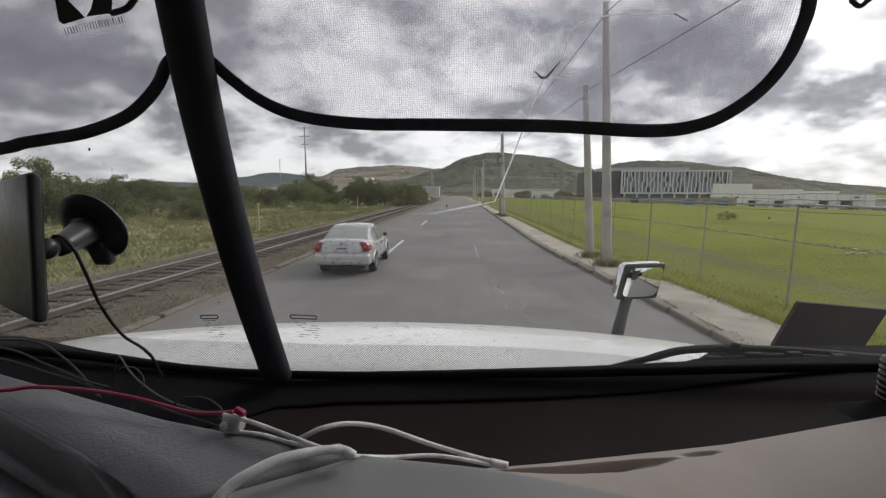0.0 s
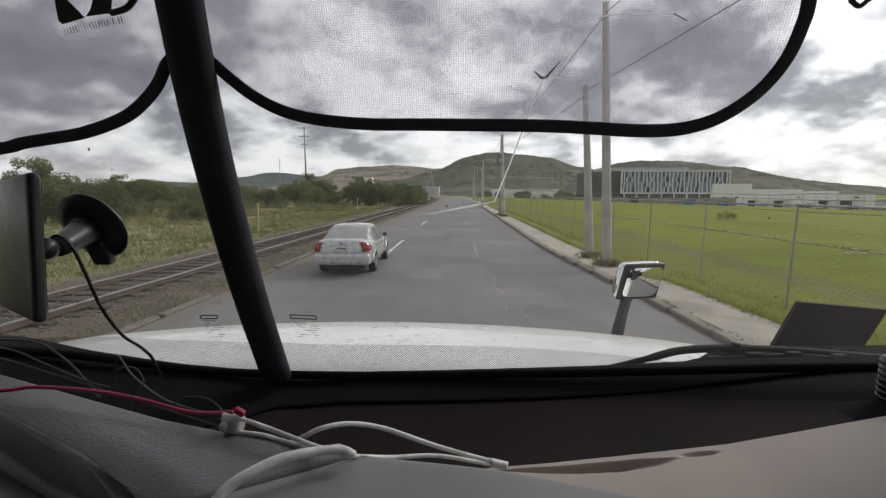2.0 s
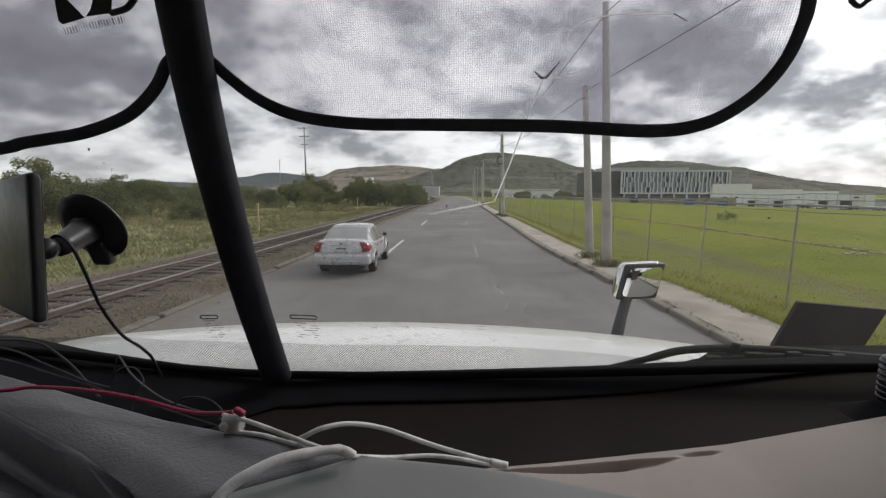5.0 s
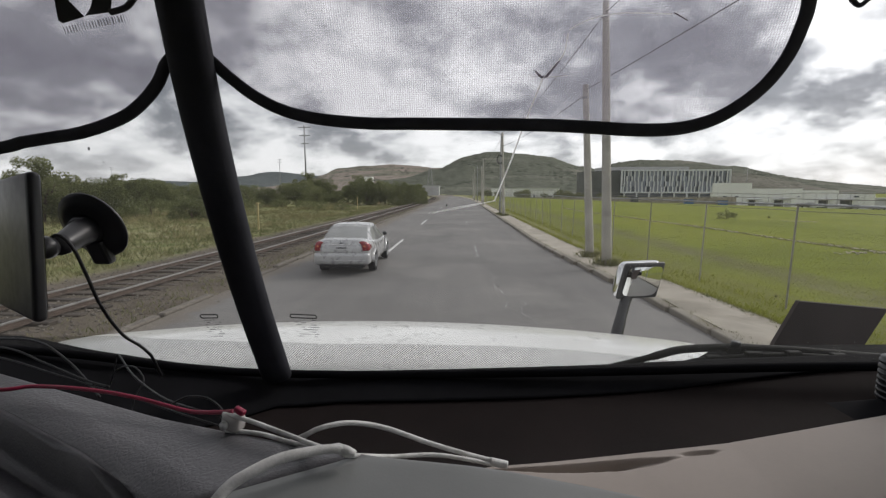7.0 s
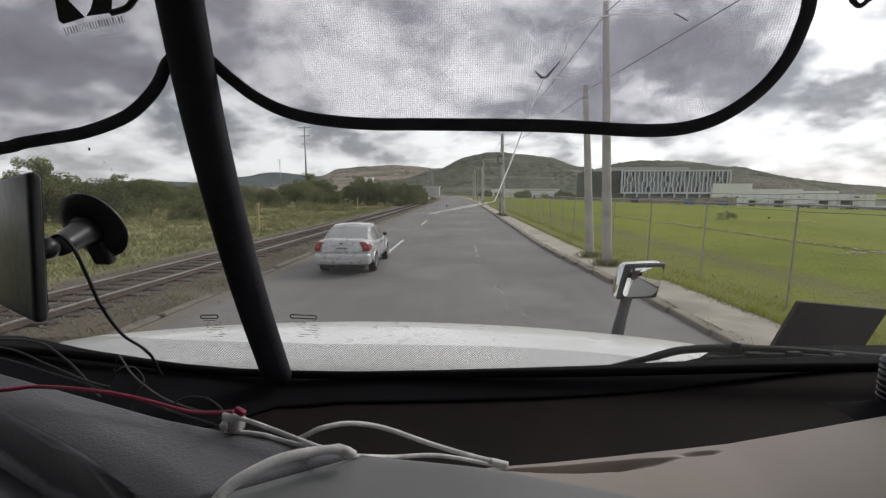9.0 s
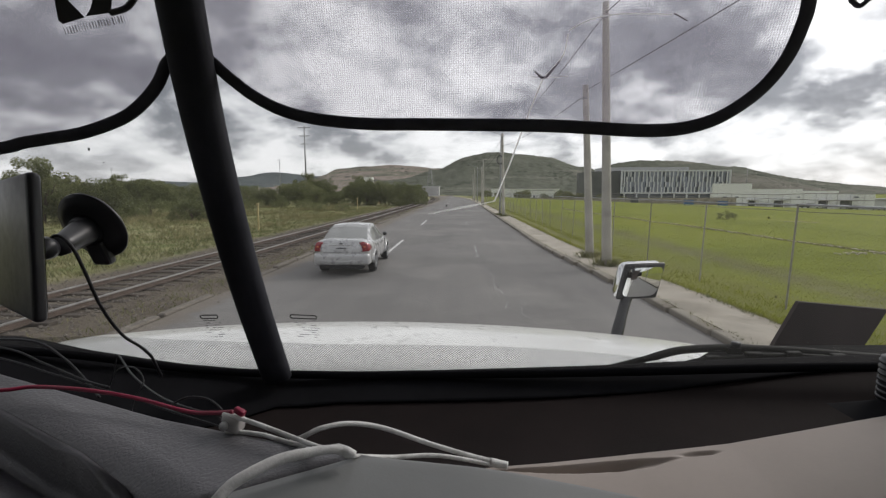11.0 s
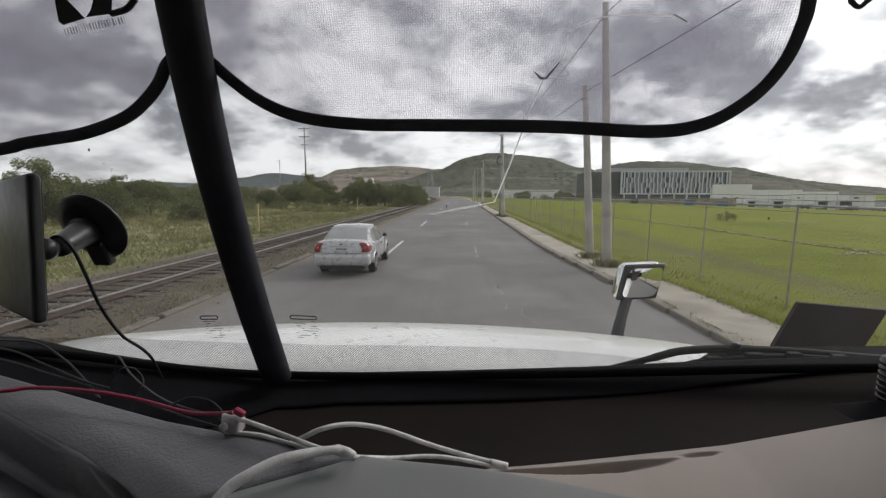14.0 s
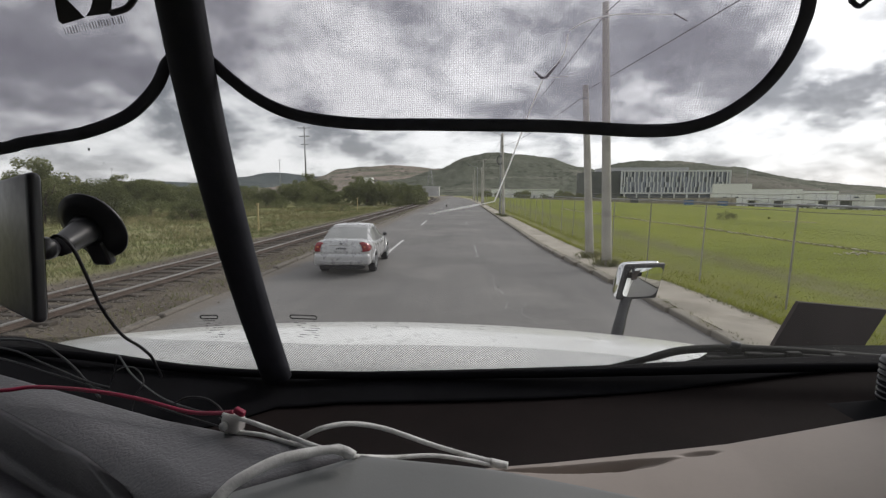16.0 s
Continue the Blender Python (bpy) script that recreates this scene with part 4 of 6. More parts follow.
def side_panel(u, v):
    """The taupe panel, with a shallow leaf-shaped recess behind its edge and a small thumb notch beside it."""
    x = lerp(-0.08, 0.78, u ** 1.25)
    y0 = line([(-0.08, 0.425), (0.03, 0.448), (0.18, 0.462), (0.45, 0.466), (0.78, 0.47)], x)
    z0 = line([(-0.08, 2.193), (0.03, 2.211), (0.10, 2.2147), (0.178, 2.2205), (0.25, 2.230), (0.285, 2.2348), (0.35, 2.2483), (0.4, 2.259), (0.45, 2.2695), (0.78, 2.334)], x)
    if v < 0.10:
        a = (1 - v / 0.10) * math.pi / 2
        return (x, y0 + 0.012 * math.sin(a) - 0.012, z0 - 0.06 * (1 - math.cos(a)))
    s = ((v - 0.10) / 0.90) ** 1.6
    z = z0 - 0.012 * s + 0.004 * math.sin(math.pi * min(1, s * 2.2)) - 0.10 * s * s
    if 0.0 < x < 0.245:
        top = line([(0.0, 0.008), (0.05, 0.010), (0.11, 0.016), (0.183, 0.020), (0.245, 0.034)], x)
        low = line([(0.0, 0.008), (0.05, 0.020), (0.085, 0.040), (0.119, 0.055), (0.164, 0.065), (0.199, 0.059), (0.225, 0.045), (0.245, 0.034)], x)
        inside = min((s - top) / 0.006, (low - s) / 0.016, 1.0)
        z -= max(0.0, inside) * line([(0.0, 0.004), (0.05, 0.014), (0.15, 0.016), (0.19, 0.007), (0.245, 0.0)], x)
    notch = ((x - 0.250 - 0.2 * (s - 0.027)) / 0.020) ** 2 + ((s - 0.027) / 0.011) ** 2
    z -= 0.004 * max(0.0, 1 - notch ** 2)
    return (x, y0 - 0.012 - 0.40 * s, z)


part("dash_panel", slab(side_panel, 200, 170, (0, 0, -0.04)), M_BROWN, truck, "taupe brown hard plastic dash panel", True)
part("dash_front", box((XC - 1.04, 0.05, 1.35), (XC + 1.04, 0.085, 2.08), 0.01), M_PAD, truck)


# hood, grille, fenders, wheels
def hood(u, v):
    y = lerp(0.82, 2.75, v)
    w = lerp(0.98, 0.80, v)
    s = lerp(-1, 1, u)
    x = -0.215 + s * w
    z = 2.488 - 0.2908 * y - (0.5 if y < 1.3 else 0.12) * (y - 1.3) ** 2 - 0.06 * s * s - 0.3 * max(0.0, abs(s) - 0.95) / 0.05
    return (x, y, z)


part("hood", slab(hood, 48, 24, (0, 0, -0.03)), M_TRUCK, truck, "glossy white truck hood", True)
part("cowl", box((XC - 1.0, 0.78, 1.95), (XC + 1.0, 0.90, 2.10), 0.02), M_RUBBER, truck)
part("grille", box((XC - 0.55, 2.75, 0.85), (XC + 0.75, 2.85, 1.40), 0.03), M_CHROME, truck)
part("bumper", box((XC - 1.1, 2.80, 0.45), (XC + 1.3, 3.0, 0.85), 0.04, 3), M_CHROME, truck)
for side in (-1, 1):
    axle = Matrix.Translation((-0.215 + side * 0.88, 1.75, 0.52)) @ pose(0, 0, 0, 0, 90, 0)
    wheel = part("wheel", disc(0.52, 0.27, 36, axle), M_RUBBER, truck, "black truck tyre")
    part("rim", disc(0.30, 0.29, 24, axle), M_GALV, wheel)
    axle = Matrix.Translation((-0.215 + side * 0.82, -3.6, 0.52)) @ pose(0, 0, 0, 0, 90, 0)
    wheel = part("wheel", disc(0.52, 0.5, 36, axle), M_RUBBER, truck, "black truck tyre")
    part("rim", disc(0.30, 0.52, 24, axle), M_GALV, wheel)
for side in (-1, 1):
    def flank(u, v, side=side):
        y = lerp(0.84, 2.74, u)
        x, _, z = hood(0.5 + side * 0.475, (y - 0.82) / 1.93)
        arch = 0.52 + math.sqrt(max(0.0, 0.64 ** 2 - (y - 1.75) ** 2))
        return (x, y, lerp(z - 0.035, max(0.95, arch + 0.02), v))

    part("hood_side", slab(flank, 30, 6, (-side * 0.03, 0, 0)), M_TRUCK, truck, "", True)

    def mudguard(u, v, side=side):
        a = math.pi * u
        return (-0.215 + side * lerp(0.70, 1.06, v), 1.75 - 0.63 * math.cos(a), 0.52 + 0.63 * math.sin(a))

    part("mudguard", slab(mudguard, 24, 3, (0, 0, 0.03)), M_TRUCK, truck, "", True)
part("chassis", box((XC - 0.45, -4.6, 0.75), (XC + 0.45, 2.7, 1.05), 0.02), M_RUBBER, truck)

# hood-mounted mirror on its stalk
mirror = part("hood_mirror", tube(smooth_path([(0.560, 1.58, 1.93), (0.595, 1.63, 2.01), (0.636, 1.69, 2.085), (0.665, 1.715, 2.13)], 4), [0.022] * 5 + [0.02] * 8, 12), M_PLASTIC, truck, "black hood mirror on a bent stalk", True)
tilt = pose(0, 0, 0, 2, -2, 5) @ Matrix(((1, 0, 0.24, 0), (0, 1, 0, 0), (0, 0, 1, 0), (0, 0, 0, 1)))
bm = box((-0.082, 0.0, -0.070), (0.080, 0.06, 0.070), 0.026, 4)
bmesh.ops.transform(bm, matrix=Matrix.Translation((0.69, 1.70, 2.163)) @ tilt, verts=bm.verts)
part("mirror_shell", bm, M_CHROME, mirror, "", True)
bm = box((-0.079, -0.008, -0.069), (0.079, 0.012, 0.069), 0.009, 2)
bmesh.ops.transform(bm, matrix=Matrix.Translation((0.69, 1.695, 2.163)) @ tilt, verts=bm.verts)
part("mirror_rim", bm, M_PLASTIC, mirror, "", True)


def bulge(u, v):
    a, b = lerp(-1, 1, u), lerp(-1, 1, v)
    k = (abs(a) ** 6 + abs(b) ** 6) ** (1 / 6) or 1
    s = max(abs(a), abs(b)) / k
    a, b = a * s, b * s
    return (0.067 * a + 0.002, -0.0095 - 0.010 * (1 - a * a) - 0.006 * (1 - b * b) - 0.003 * b, 0.0565 * b)


bm = sheet(bulge, 20, 16)
bmesh.ops.recalc_face_normals(bm, faces=bm.faces)
bmesh.ops.transform(bm, matrix=Matrix.Translation((0.69, 1.695, 2.163)) @ tilt, verts=bm.verts)
part("mirror_glass", bm, M_MIRROR, mirror, "convex mirror glass", True)

# wipers parked at the foot of the glass
arm = [(0.215, 0.795, 2.163), (0.247, 0.795, 2.171), (0.31, 0.80, 2.185), (0.361, 0.80, 2.200), (0.411, 0.80, 2.213), (0.495, 0.79, 2.2215), (0.591, 0.785, 2.221), (0.731, 0.76, 2.218)]
wiper = part("wiper", tube(smooth_path(arm, 5), [0.0050] * 8 + [0.0075] * 7 + [0.0092] * 12 + [0.0075] * 9, 10, flat=0.75), M_WIPER, truck, "black wiper arm resting on the glass", True)
blade = [(0.30, 0.785, 2.178), (0.383, 0.78, 2.190), (0.424, 0.775, 2.203), (0.474, 0.77, 2.210), (0.524, 0.765, 2.217), (0.592, 0.76, 2.220), (0.717, 0.745, 2.218)]
part("wiper_blade", tube(smooth_path(blade, 5), 0.0048, 8, flat=0.8), M_WIPER, wiper, "", True)
part("rubber_edge", tube(smooth_path([(x, y - 0.006, z - 0.009) for x, y, z in blade], 5), 0.003, 6, flat=0.6), M_RUBBER, wiper, "", True)
part("stay", tube(smooth_path([(0.50, 0.786, 2.212), (0.56, 0.78, 2.208), (0.63, 0.772, 2.210), (0.71, 0.76, 2.208)], 4), 0.0042, 8), M_WIPER, wiper, "", True)
for x, y, z, w in ((0.372, 0.777, 2.191, 0.010), (0.447, 0.770, 2.209, 0.013), (0.512, 0.763, 2.219, 0.014), (0.575, 0.758, 2.223, 0.012), (0.645, 0.752, 2.222, 0.012)):
    part("claw", box((x - w, y - 0.006, z - 0.005), (x + w, y + 0.006, z + 0.005), 0.0025), M_WIPER, wiper)
part("arm_end", box((0.478, 0.778, 2.212), (0.502, 0.792, 2.228), 0.004), M_WIPER, wiper)
part("pivot", disc(0.008, 0.008, 16, Matrix.Translation((0.494, 0.785, 2.230))), M_PLASTIC, wiper, "", True)
wiper2 = part("wiper", tube(smooth_path([(-0.98, 0.80, 2.216), (-0.897, 0.80, 2.212), (-0.829, 0.80, 2.2105), (-0.774, 0.79, 2.204), (-0.721, 0.78, 2.195)], 5), 0.0045, 8), M_PLASTIC, truck, "black wiper arm resting on the glass", True)
part("pivot", disc(0.006, 0.02, 16, Matrix.Translation((-0.821, 0.79, 2.204))), M_PLASTIC, wiper2, "", True)

def cowl_end(u, v):
    x = lerp(0.44, 1.0, u)
    return (x, lerp(0.80, 0.90, v), lerp(2.130, 2.193, min(1.0, u * 6.0)) - 0.006 * v + 0.02 * max(0.0, x - 0.55))


part("cowl_panel", slab(cowl_end, 24, 3, (0, 0, -0.1)), M_COWL, truck, "black plastic cowl panel under the wiper", True)

# dark panel of unknown origin standing on the edge of the hood
def board(u, v):
    a = Vector((0.6761, 0.95, 2.1694)).lerp(Vector((0.8626, 0.95, 2.1657)), u)
    b = Vector((0.7371, 0.97, 2.2637)).lerp(Vector((0.9247, 0.97, 2.2481)), u)
    return a.lerp(b, v)


bm = slab(board, 6, 4, (0.001, 0.012, 0))
part("dark_board", bm, M_PANEL, truck, "dark brown panel at the hood edge")
part("dark_board_foot", box((0.70, 0.955, 2.04), (0.86, 0.975, 2.17)), M_PANEL, truck)

# printed notices on the glass, seen from behind
for x0, wide in ((-0.432, 0.028), (-0.284, 0.046)):
    pill = [(x0 + wide / 2 + (wide / 2 - 0.003) * (1 if math.cos(a) > 0 else -1) + 0.003 * math.cos(a), 2.294 + 0.0032 * math.sin(a)) for a in (0.2618 * k + 0.1309 for k in range(24))]
    notice = part("glass_notice", tube([on_glass(x, z, 0.002) for x, z in pill], 0.0010, 6, True), M_NOTICE, truck, "small unreadable notice printed on the glass")
    rng = random.Random(int(x0 * -1000))
    for row in range(8):
        z = 2.2862 - row * 0.0046
        for bit in range(rng.randint(2, 5)):
            a = x0 + wide * rng.uniform(0.05, 0.95)
            b = min(x0 + wide * 1.15, a + wide * rng.uniform(0.05, 0.25))
            part("print_bar", sheet(lambda u, v: on_glass(lerp(a, b, u), lerp(z, z + 0.0013, v), 0.002), 1, 1), M_NOTICE, notice)

# crack and stone chips in the glass
crack = part("glass_crack", tube(smooth_path([on_glass(0.12, 2.677), on_glass(0.118, 2.658), on_glass(0.108, 2.645), on_glass(0.097, 2.634)], 3), 0.0009, 5), M_CRACK, truck, "long white crack running across the windscreen")
part("crack_branch", tube([on_glass(0.097, 2.634), on_glass(0.08, 2.587), on_glass(0.0655, 2.541), on_glass(0.0462, 2.488)], 0.0010, 5), M_CRACK, crack)
part("crack_branch", tube(smooth_path([on_glass(0.0462, 2.488), on_glass(0.02, 2.4825), on_glass(-0.004, 2.478), on_glass(-0.044, 2.470)], 4), [0.0006] * 4 + [0.0014] * 5 + [0.0011, .0009, .0006, .0003], 5), M_CRACK, crack)
part("crack_branch", tube(smooth_path([on_glass(0.121, 2.68), on_glass(0.142, 2.689), on_glass(0.175, 2.693), on_glass(0.227, 2.690)], 4), 0.0008, 5), M_CRACK, crack)
part("crack_branch", tube([on_glass(0.08, 2.636), on_glass(0.097, 2.6335), on_glass(0.125, 2.635)], 0.0005, 5), M_CRACK, crack)
chip = part("stone_chip", tube([on_glass(0.086, 2.641, .002), on_glass(0.094, 2.634, .002), on_glass(0.100, 2.634, .002), on_glass(0.1135, 2.650, .002)], [0.0007, 0.0018, 0.0018, 0.0008], 6), M_CRACKDARK, truck, "dark star-shaped stone chip in the glass")
part("chip_streak", tube([on_glass(0.228, 2.6905, .002), on_glass(0.243, 2.683, .002)], 0.0009, 5), M_CRACKDARK, chip)


rng = random.Random(77)
for k in range(9):
    x, z = rng.uniform(-0.6, 0.62), rng.uniform(2.33, 2.60)
    r = rng.uniform(0.0007, 0.0017)
    part("dirt_speck", tube([on_glass(x, z, 0.001), on_glass(x + r * rng.uniform(-1, 1), z + r * rng.uniform(0.5, 2.5), 0.001)], r * 0.7, 5), M_NOTICE, truck)


# ---------------------------------------------------------------- mesh sunshades clipped inside the windscreen
def sunshade(outline, label, off):
    path = smooth_path([on_glass(x, z, off) for x, z in outline], 8, True)
    ob = thing("sunshade", label, "sunshade", "mesh sunshades on the windscreen")
    part("rim", tube(path, 0.0078, 10, True, flat=0.35, normal=(0, 1, 0.37)), M_TAPE, ob, "black fabric binding over a wire", True)
    bm = bmesh.new()
    vs = [bm.verts.new(p + Vector((0, 0.001, 0))) for p in path]
    bm.faces.new(vs)
    bmesh.ops.triangulate(bm, faces=bm.faces[:])
    cloth = part("mesh_cloth", bm, M_MESH, ob, "see-through grey mesh cloth")
    return ob


RIGHT = [(-0.334, 2.78), (-0.330, 2.71), (-0.320, 2.673), (-0.306, 2.657), (-0.289, 2.641), (-0.263, 2.621), (-0.229, 2.604), (-0.185, 2.593), (-0.119, 2.586), (-0.046, 2.584), (0.092, 2.58), (0.158, 2.576),
         (0.197, 2.573), (0.235, 2.572), (0.265, 2.575), (0.293, 2.584), (0.318, 2.601), (0.335, 2.62), (0.346, 2.643), (0.35, 2.668), (0.349, 2.692), (0.335, 2.75), (0.30, 2.81), (0.2, 2.85), (-0.15, 2.86), (-0.26, 2.84)]
LEFT = [(-0.330, 2.76), (-0.336, 2.695), (-0.350, 2.669), (-0.365, 2.655), (-0.38, 2.636), (-0.4, 2.618), (-0.427, 2.6), (-0.459, 2.587), (-0.498, 2.576), (-0.536, 2.57), (-0.574, 2.564), (-0.605, 2.557), (-0.75, 2.535), (-0.88, 2.54),
        (-0.96, 2.60), (-0.985, 2.70), (-0.95, 2.80), (-0.85, 2.85), (-0.60, 2.865), (-0.42, 2.845)]
sunshade(RIGHT, "grey mesh windscreen sunshade with black bound edge", 0.015)
left_shade = sunshade(LEFT, "grey mesh windscreen sunshade with a black label", 0.018)


def flat_patch(pts, mat, parent, name, off):
    bm = bmesh.new()
    bm.faces.new([bm.verts.new(on_glass(x, z, off)) for x, z in pts])
    return part(name, bm, mat, parent)


label_patch = flat_patch([(-0.464, 2.722), (-0.469, 2.698), (-0.465, 2.695), (-0.438, 2.702), (-0.453, 2.722)], M_INK, left_shade, "printed_label", 0.0225)
flat_patch([(-0.437, 2.703), (-0.407, 2.707), (-0.4, 2.723), (-0.421, 2.722), (-0.429, 2.71)], M_INK, label_patch, "printed_mark", 0.0225)
part("printed_tail", tube(smooth_path([on_glass(x, z, 0.022) for x, z in [(-0.408, 2.707), (-0.389, 2.712), (-0.376, 2.722)]], 5), 0.0035, 8), M_INK, label_patch)
rng = random.Random(12)
for k in range(22):
    x = -0.4665 + k * 0.0034
    z = 2.6885 + (x + 0.4665) * 0.19
    w = rng.choice((0.0007, 0.0012, 0.0018))
    flat_patch([(x, z - 0.004), (x + w, z - 0.004), (x + w, z + 0.003), (x, z + 0.003)], M_NOTICE, label_patch, "print_bar", 0.0225)
strap = thing("shade_strap", "small black strap loop hanging from the header", "strap")
part("strap_loop", tube(smooth_path([(0.365, 0.46, 2.90), (0.392, 0.488, 2.76), (0.3985, 0.4985, 2.702), (0.4025, 0.50, 2.694), (0.409, 0.50, 2.690), (0.4155, 0.50, 2.695), (0.4195, 0.4985, 2.704), (0.418, 0.488, 2.76), (0.38, 0.46, 2.90)], 5), 0.0024, 8), M_TAPE, strap, "", True)

# ---------------------------------------------------------------- tablet on a suction mount
tablet = thing("tablet", "black tablet with dark glossy screen on a suction mount", "tablet")
ax = Vector((-0.687, 0.63, 2.425)) - Vector((-0.4705, 0.483, 2.437))
ax.normalize()
upv = Vector((0.10, 0.0, 1.0)).normalized()
nrm = ax.cross(upv).normalized()
if nrm.y > 0:
    nrm = -nrm
basis = Matrix((ax, nrm, nrm.cross(ax) * -1)).transposed().to_4x4()
upv = basis.col[2].to_3d()
if upv.z < 0:
    basis = basis @ Matrix.Diagonal((1, 1, -1, 1))
place = Matrix.Translation((-0.4780, 0.483, 2.437)) @ basis
bm = box((0.0, -0.004, -0.086), (0.25, 0.010, 0.086), 0.006, 3)
bmesh.ops.recalc_face_normals(bm, faces=bm.faces)
bmesh.ops.transform(bm, matrix=place, verts=bm.verts)
part("tablet_body", bm, M_PLASTIC, tablet, "", True)
bm = box((0.014, -0.0065, -0.078), (0.24, -0.0035, 0.078), 0.001, 1)
bmesh.ops.transform(bm, matrix=place, verts=bm.verts)
part("screen", bm, M_SCREEN, tablet, "dark reflective screen")

cup_at = on_glass(-0.5355, 2.452, 0.006)
cup_n = Vector((-0.10, -1.0, -0.42)).normalized()
rot = cup_n.to_track_quat("Z", "Y").to_matrix().to_4x4()
cup = part("suction_cup", lathe([(0.0, 0.0), (0.050, 0.0), (0.0515, 0.002), (0.051, 0.0045), (0.046, 0.006), (0.042, 0.010), (0.034, 0.013), (0.0, 0.014)], 64, Matrix.Translation(cup_at) @ rot), M_PLASTIC, tablet, "round black suction cup on the glass", True)
bm = disc(0.024, 0.018, 32, Matrix.Translation(cup_at + cup_n * 0.02) @ rot, 0.019)
part("cup_boss", bm, M_PLASTIC, cup, "", True)
lever = box((-0.014, -0.058, 0.004), (0.016, -0.018, 0.02), 0.005, 2)
bmesh.ops.transform(lever, matrix=Matrix.Translation(cup_at) @ Matrix.Rotation(0, 4, "Z") @ rot, verts=lever.verts)
part("cup_lever", lever, M_PLASTIC, cup)
joint_at = Vector((-0.524, 0.553, 2.4285))
part("mount_arm", tube([(cup_at + cup_n * 0.010).lerp(joint_at, k / 6) for k in range(7)], [0.0200, 0.0192, 0.018, 0.0168, 0.0155, 0.014, 0.012], 28), M_PLASTIC, tablet, "", True)
part("ball_joint", tube([(-0.54, 0.556, 2.427), (-0.525, 0.535, 2.43), (-0.505, 0.515, 2.432)], [0.014, 0.015, 0.012], 14), M_PLASTIC, tablet, "", True)


# ---------------------------------------------------------------- cables on the dash
def cable(name, points, radius, mat, label, steps=7, sides=10):
    ob = part(name, tube(smooth_path(points, steps), radius, sides), mat, None, label, True)
    return tagged(ob, label, "cable")


cable("power_cable", [(-0.527, 0.548, 2.428), (-0.526, 0.545, 2.44), (-0.508, 0.54, 2.445), (-0.492, 0.54, 2.429), (-0.489, 0.55, 2.398), (-0.488, 0.57, 2.344), (-0.488, 0.60, 2.297), (-0.478, 0.62, 2.272), (-0.474, 0.635, 2.252), (-0.485, 0.655, 2.237), (-0.497, 0.68, 2.212), (-0.506, 0.70, 2.190)], 0.0022, M_BLACKCABLE, "thin black power cable looping down from the tablet mount")
cable("red_cable", [(-0.70, 0.43, 2.285), (-0.60, 0.445, 2.280), (-0.512, 0.45, 2.281), (-0.483, 0.46, 2.281), (-0.419, 0.455, 2.281), (-0.357, 0.45, 2.275), (-0.294, 0.44, 2.266), (-0.257, 0.43, 2.27), (-0.232, 0.42, 2.277)], 0.0022, M_RED, "thin red cable lying over the dash edge")
knot = thing("cable_plug", "milky plastic plug with a red cable end", "plug")
bm = box((-0.011, -0.008, -0.009), (0.011, 0.008, 0.009), 0.005, 3)
bmesh.ops.transform(bm, matrix=pose(-0.232, 0.42, 2.266, 0, 10, -15), verts=bm.verts)
part("plug_body", bm, M_CLEARPLASTIC, knot, "", True)
bm = box((-0.006, -0.003, -0.003), (0.006, 0.003, 0.003), 0.0015, 2)
bmesh.ops.transform(bm, matrix=pose(-0.223, 0.417, 2.279, 0, 20, -15), verts=bm.verts)
part("red_tip", bm, M_RED, knot, "", True)
part("plug_face", disc(0.0045, 0.003, 16, pose(-0.2375, 0.4115, 2.266, 90, 0, -10)), M_WHITECABLE, knot, "", True)
cable("white_cable", [(-0.242, 0.42, 2.274), (-0.211, 0.41, 2.273), (-0.168, 0.39, 2.272), (-0.129, 0.37, 2.272), (-0.108, 0.36, 2.274)], 0.0023, M_WHITECABLE, "off-white cable running from the plug to the joint")
cable("white_cable", [(-0.24, 0.418, 2.257), (-0.2, 0.41, 2.259), (-0.158, 0.39, 2.262), (-0.108, 0.358, 2.276)], 0.0022, M_WHITECABLE, "off-white cable running from the plug to the joint")
cable("white_cable", [(-0.185, 0.40, 2.248), (-0.157, 0.41, 2.257), (-0.137, 0.41, 2.267), (-0.111, 0.42, 2.267), (-0.078, 0.43, 2.257), (-0.031, 0.43, 2.241), (0.01, 0.43, 2.229), (0.047, 0.43, 2.220)], 0.0025, M_WHITECABLE, "off-white cable arching over the dash gap")
cable("white_cable", [(-0.101, 0.36, 2.270), (-0.068, 0.40, 2.244), (-0.019, 0.42, 2.234), (0.045, 0.43, 2.217)], 0.0022, M_WHITECABLE, "off-white cable lying along the dash gap")
cable("thick_white_cable", [(-0.100, 0.356, 2.278), (-0.117, 0.35, 2.281), (-0.146, 0.335, 2.282), (-0.167, 0.32, 2.278), (-0.181, 0.31, 2.271), (-0.190, 0.295, 2.258), (-0.2, 0.26, 2.235)], [lerp(0.0032, 0.0047, min(1.0, k / 14)) for k in range(43)], M_WHITECABLE, "thick off-white cable hanging over the dash pad")
bm = tube([(-0.112, 0.3565, 2.2785), (-0.106, 0.357, 2.278), (-0.097, 0.3555, 2.2765), (-0.090, 0.354, 2.275)], [0.0034, 0.0046, 0.0044, 0.0030], 16)
tagged(part("cable_joint", bm, M_WHITECABLE, None, "", True), "taped joint where three white cables meet", "cable joint")
cable("end_plug", [(0.032, 0.43, 2.2225), (0.050, 0.43, 2.2185)], 0.004, M_WHITECABLE, "small white plug at a cable end")
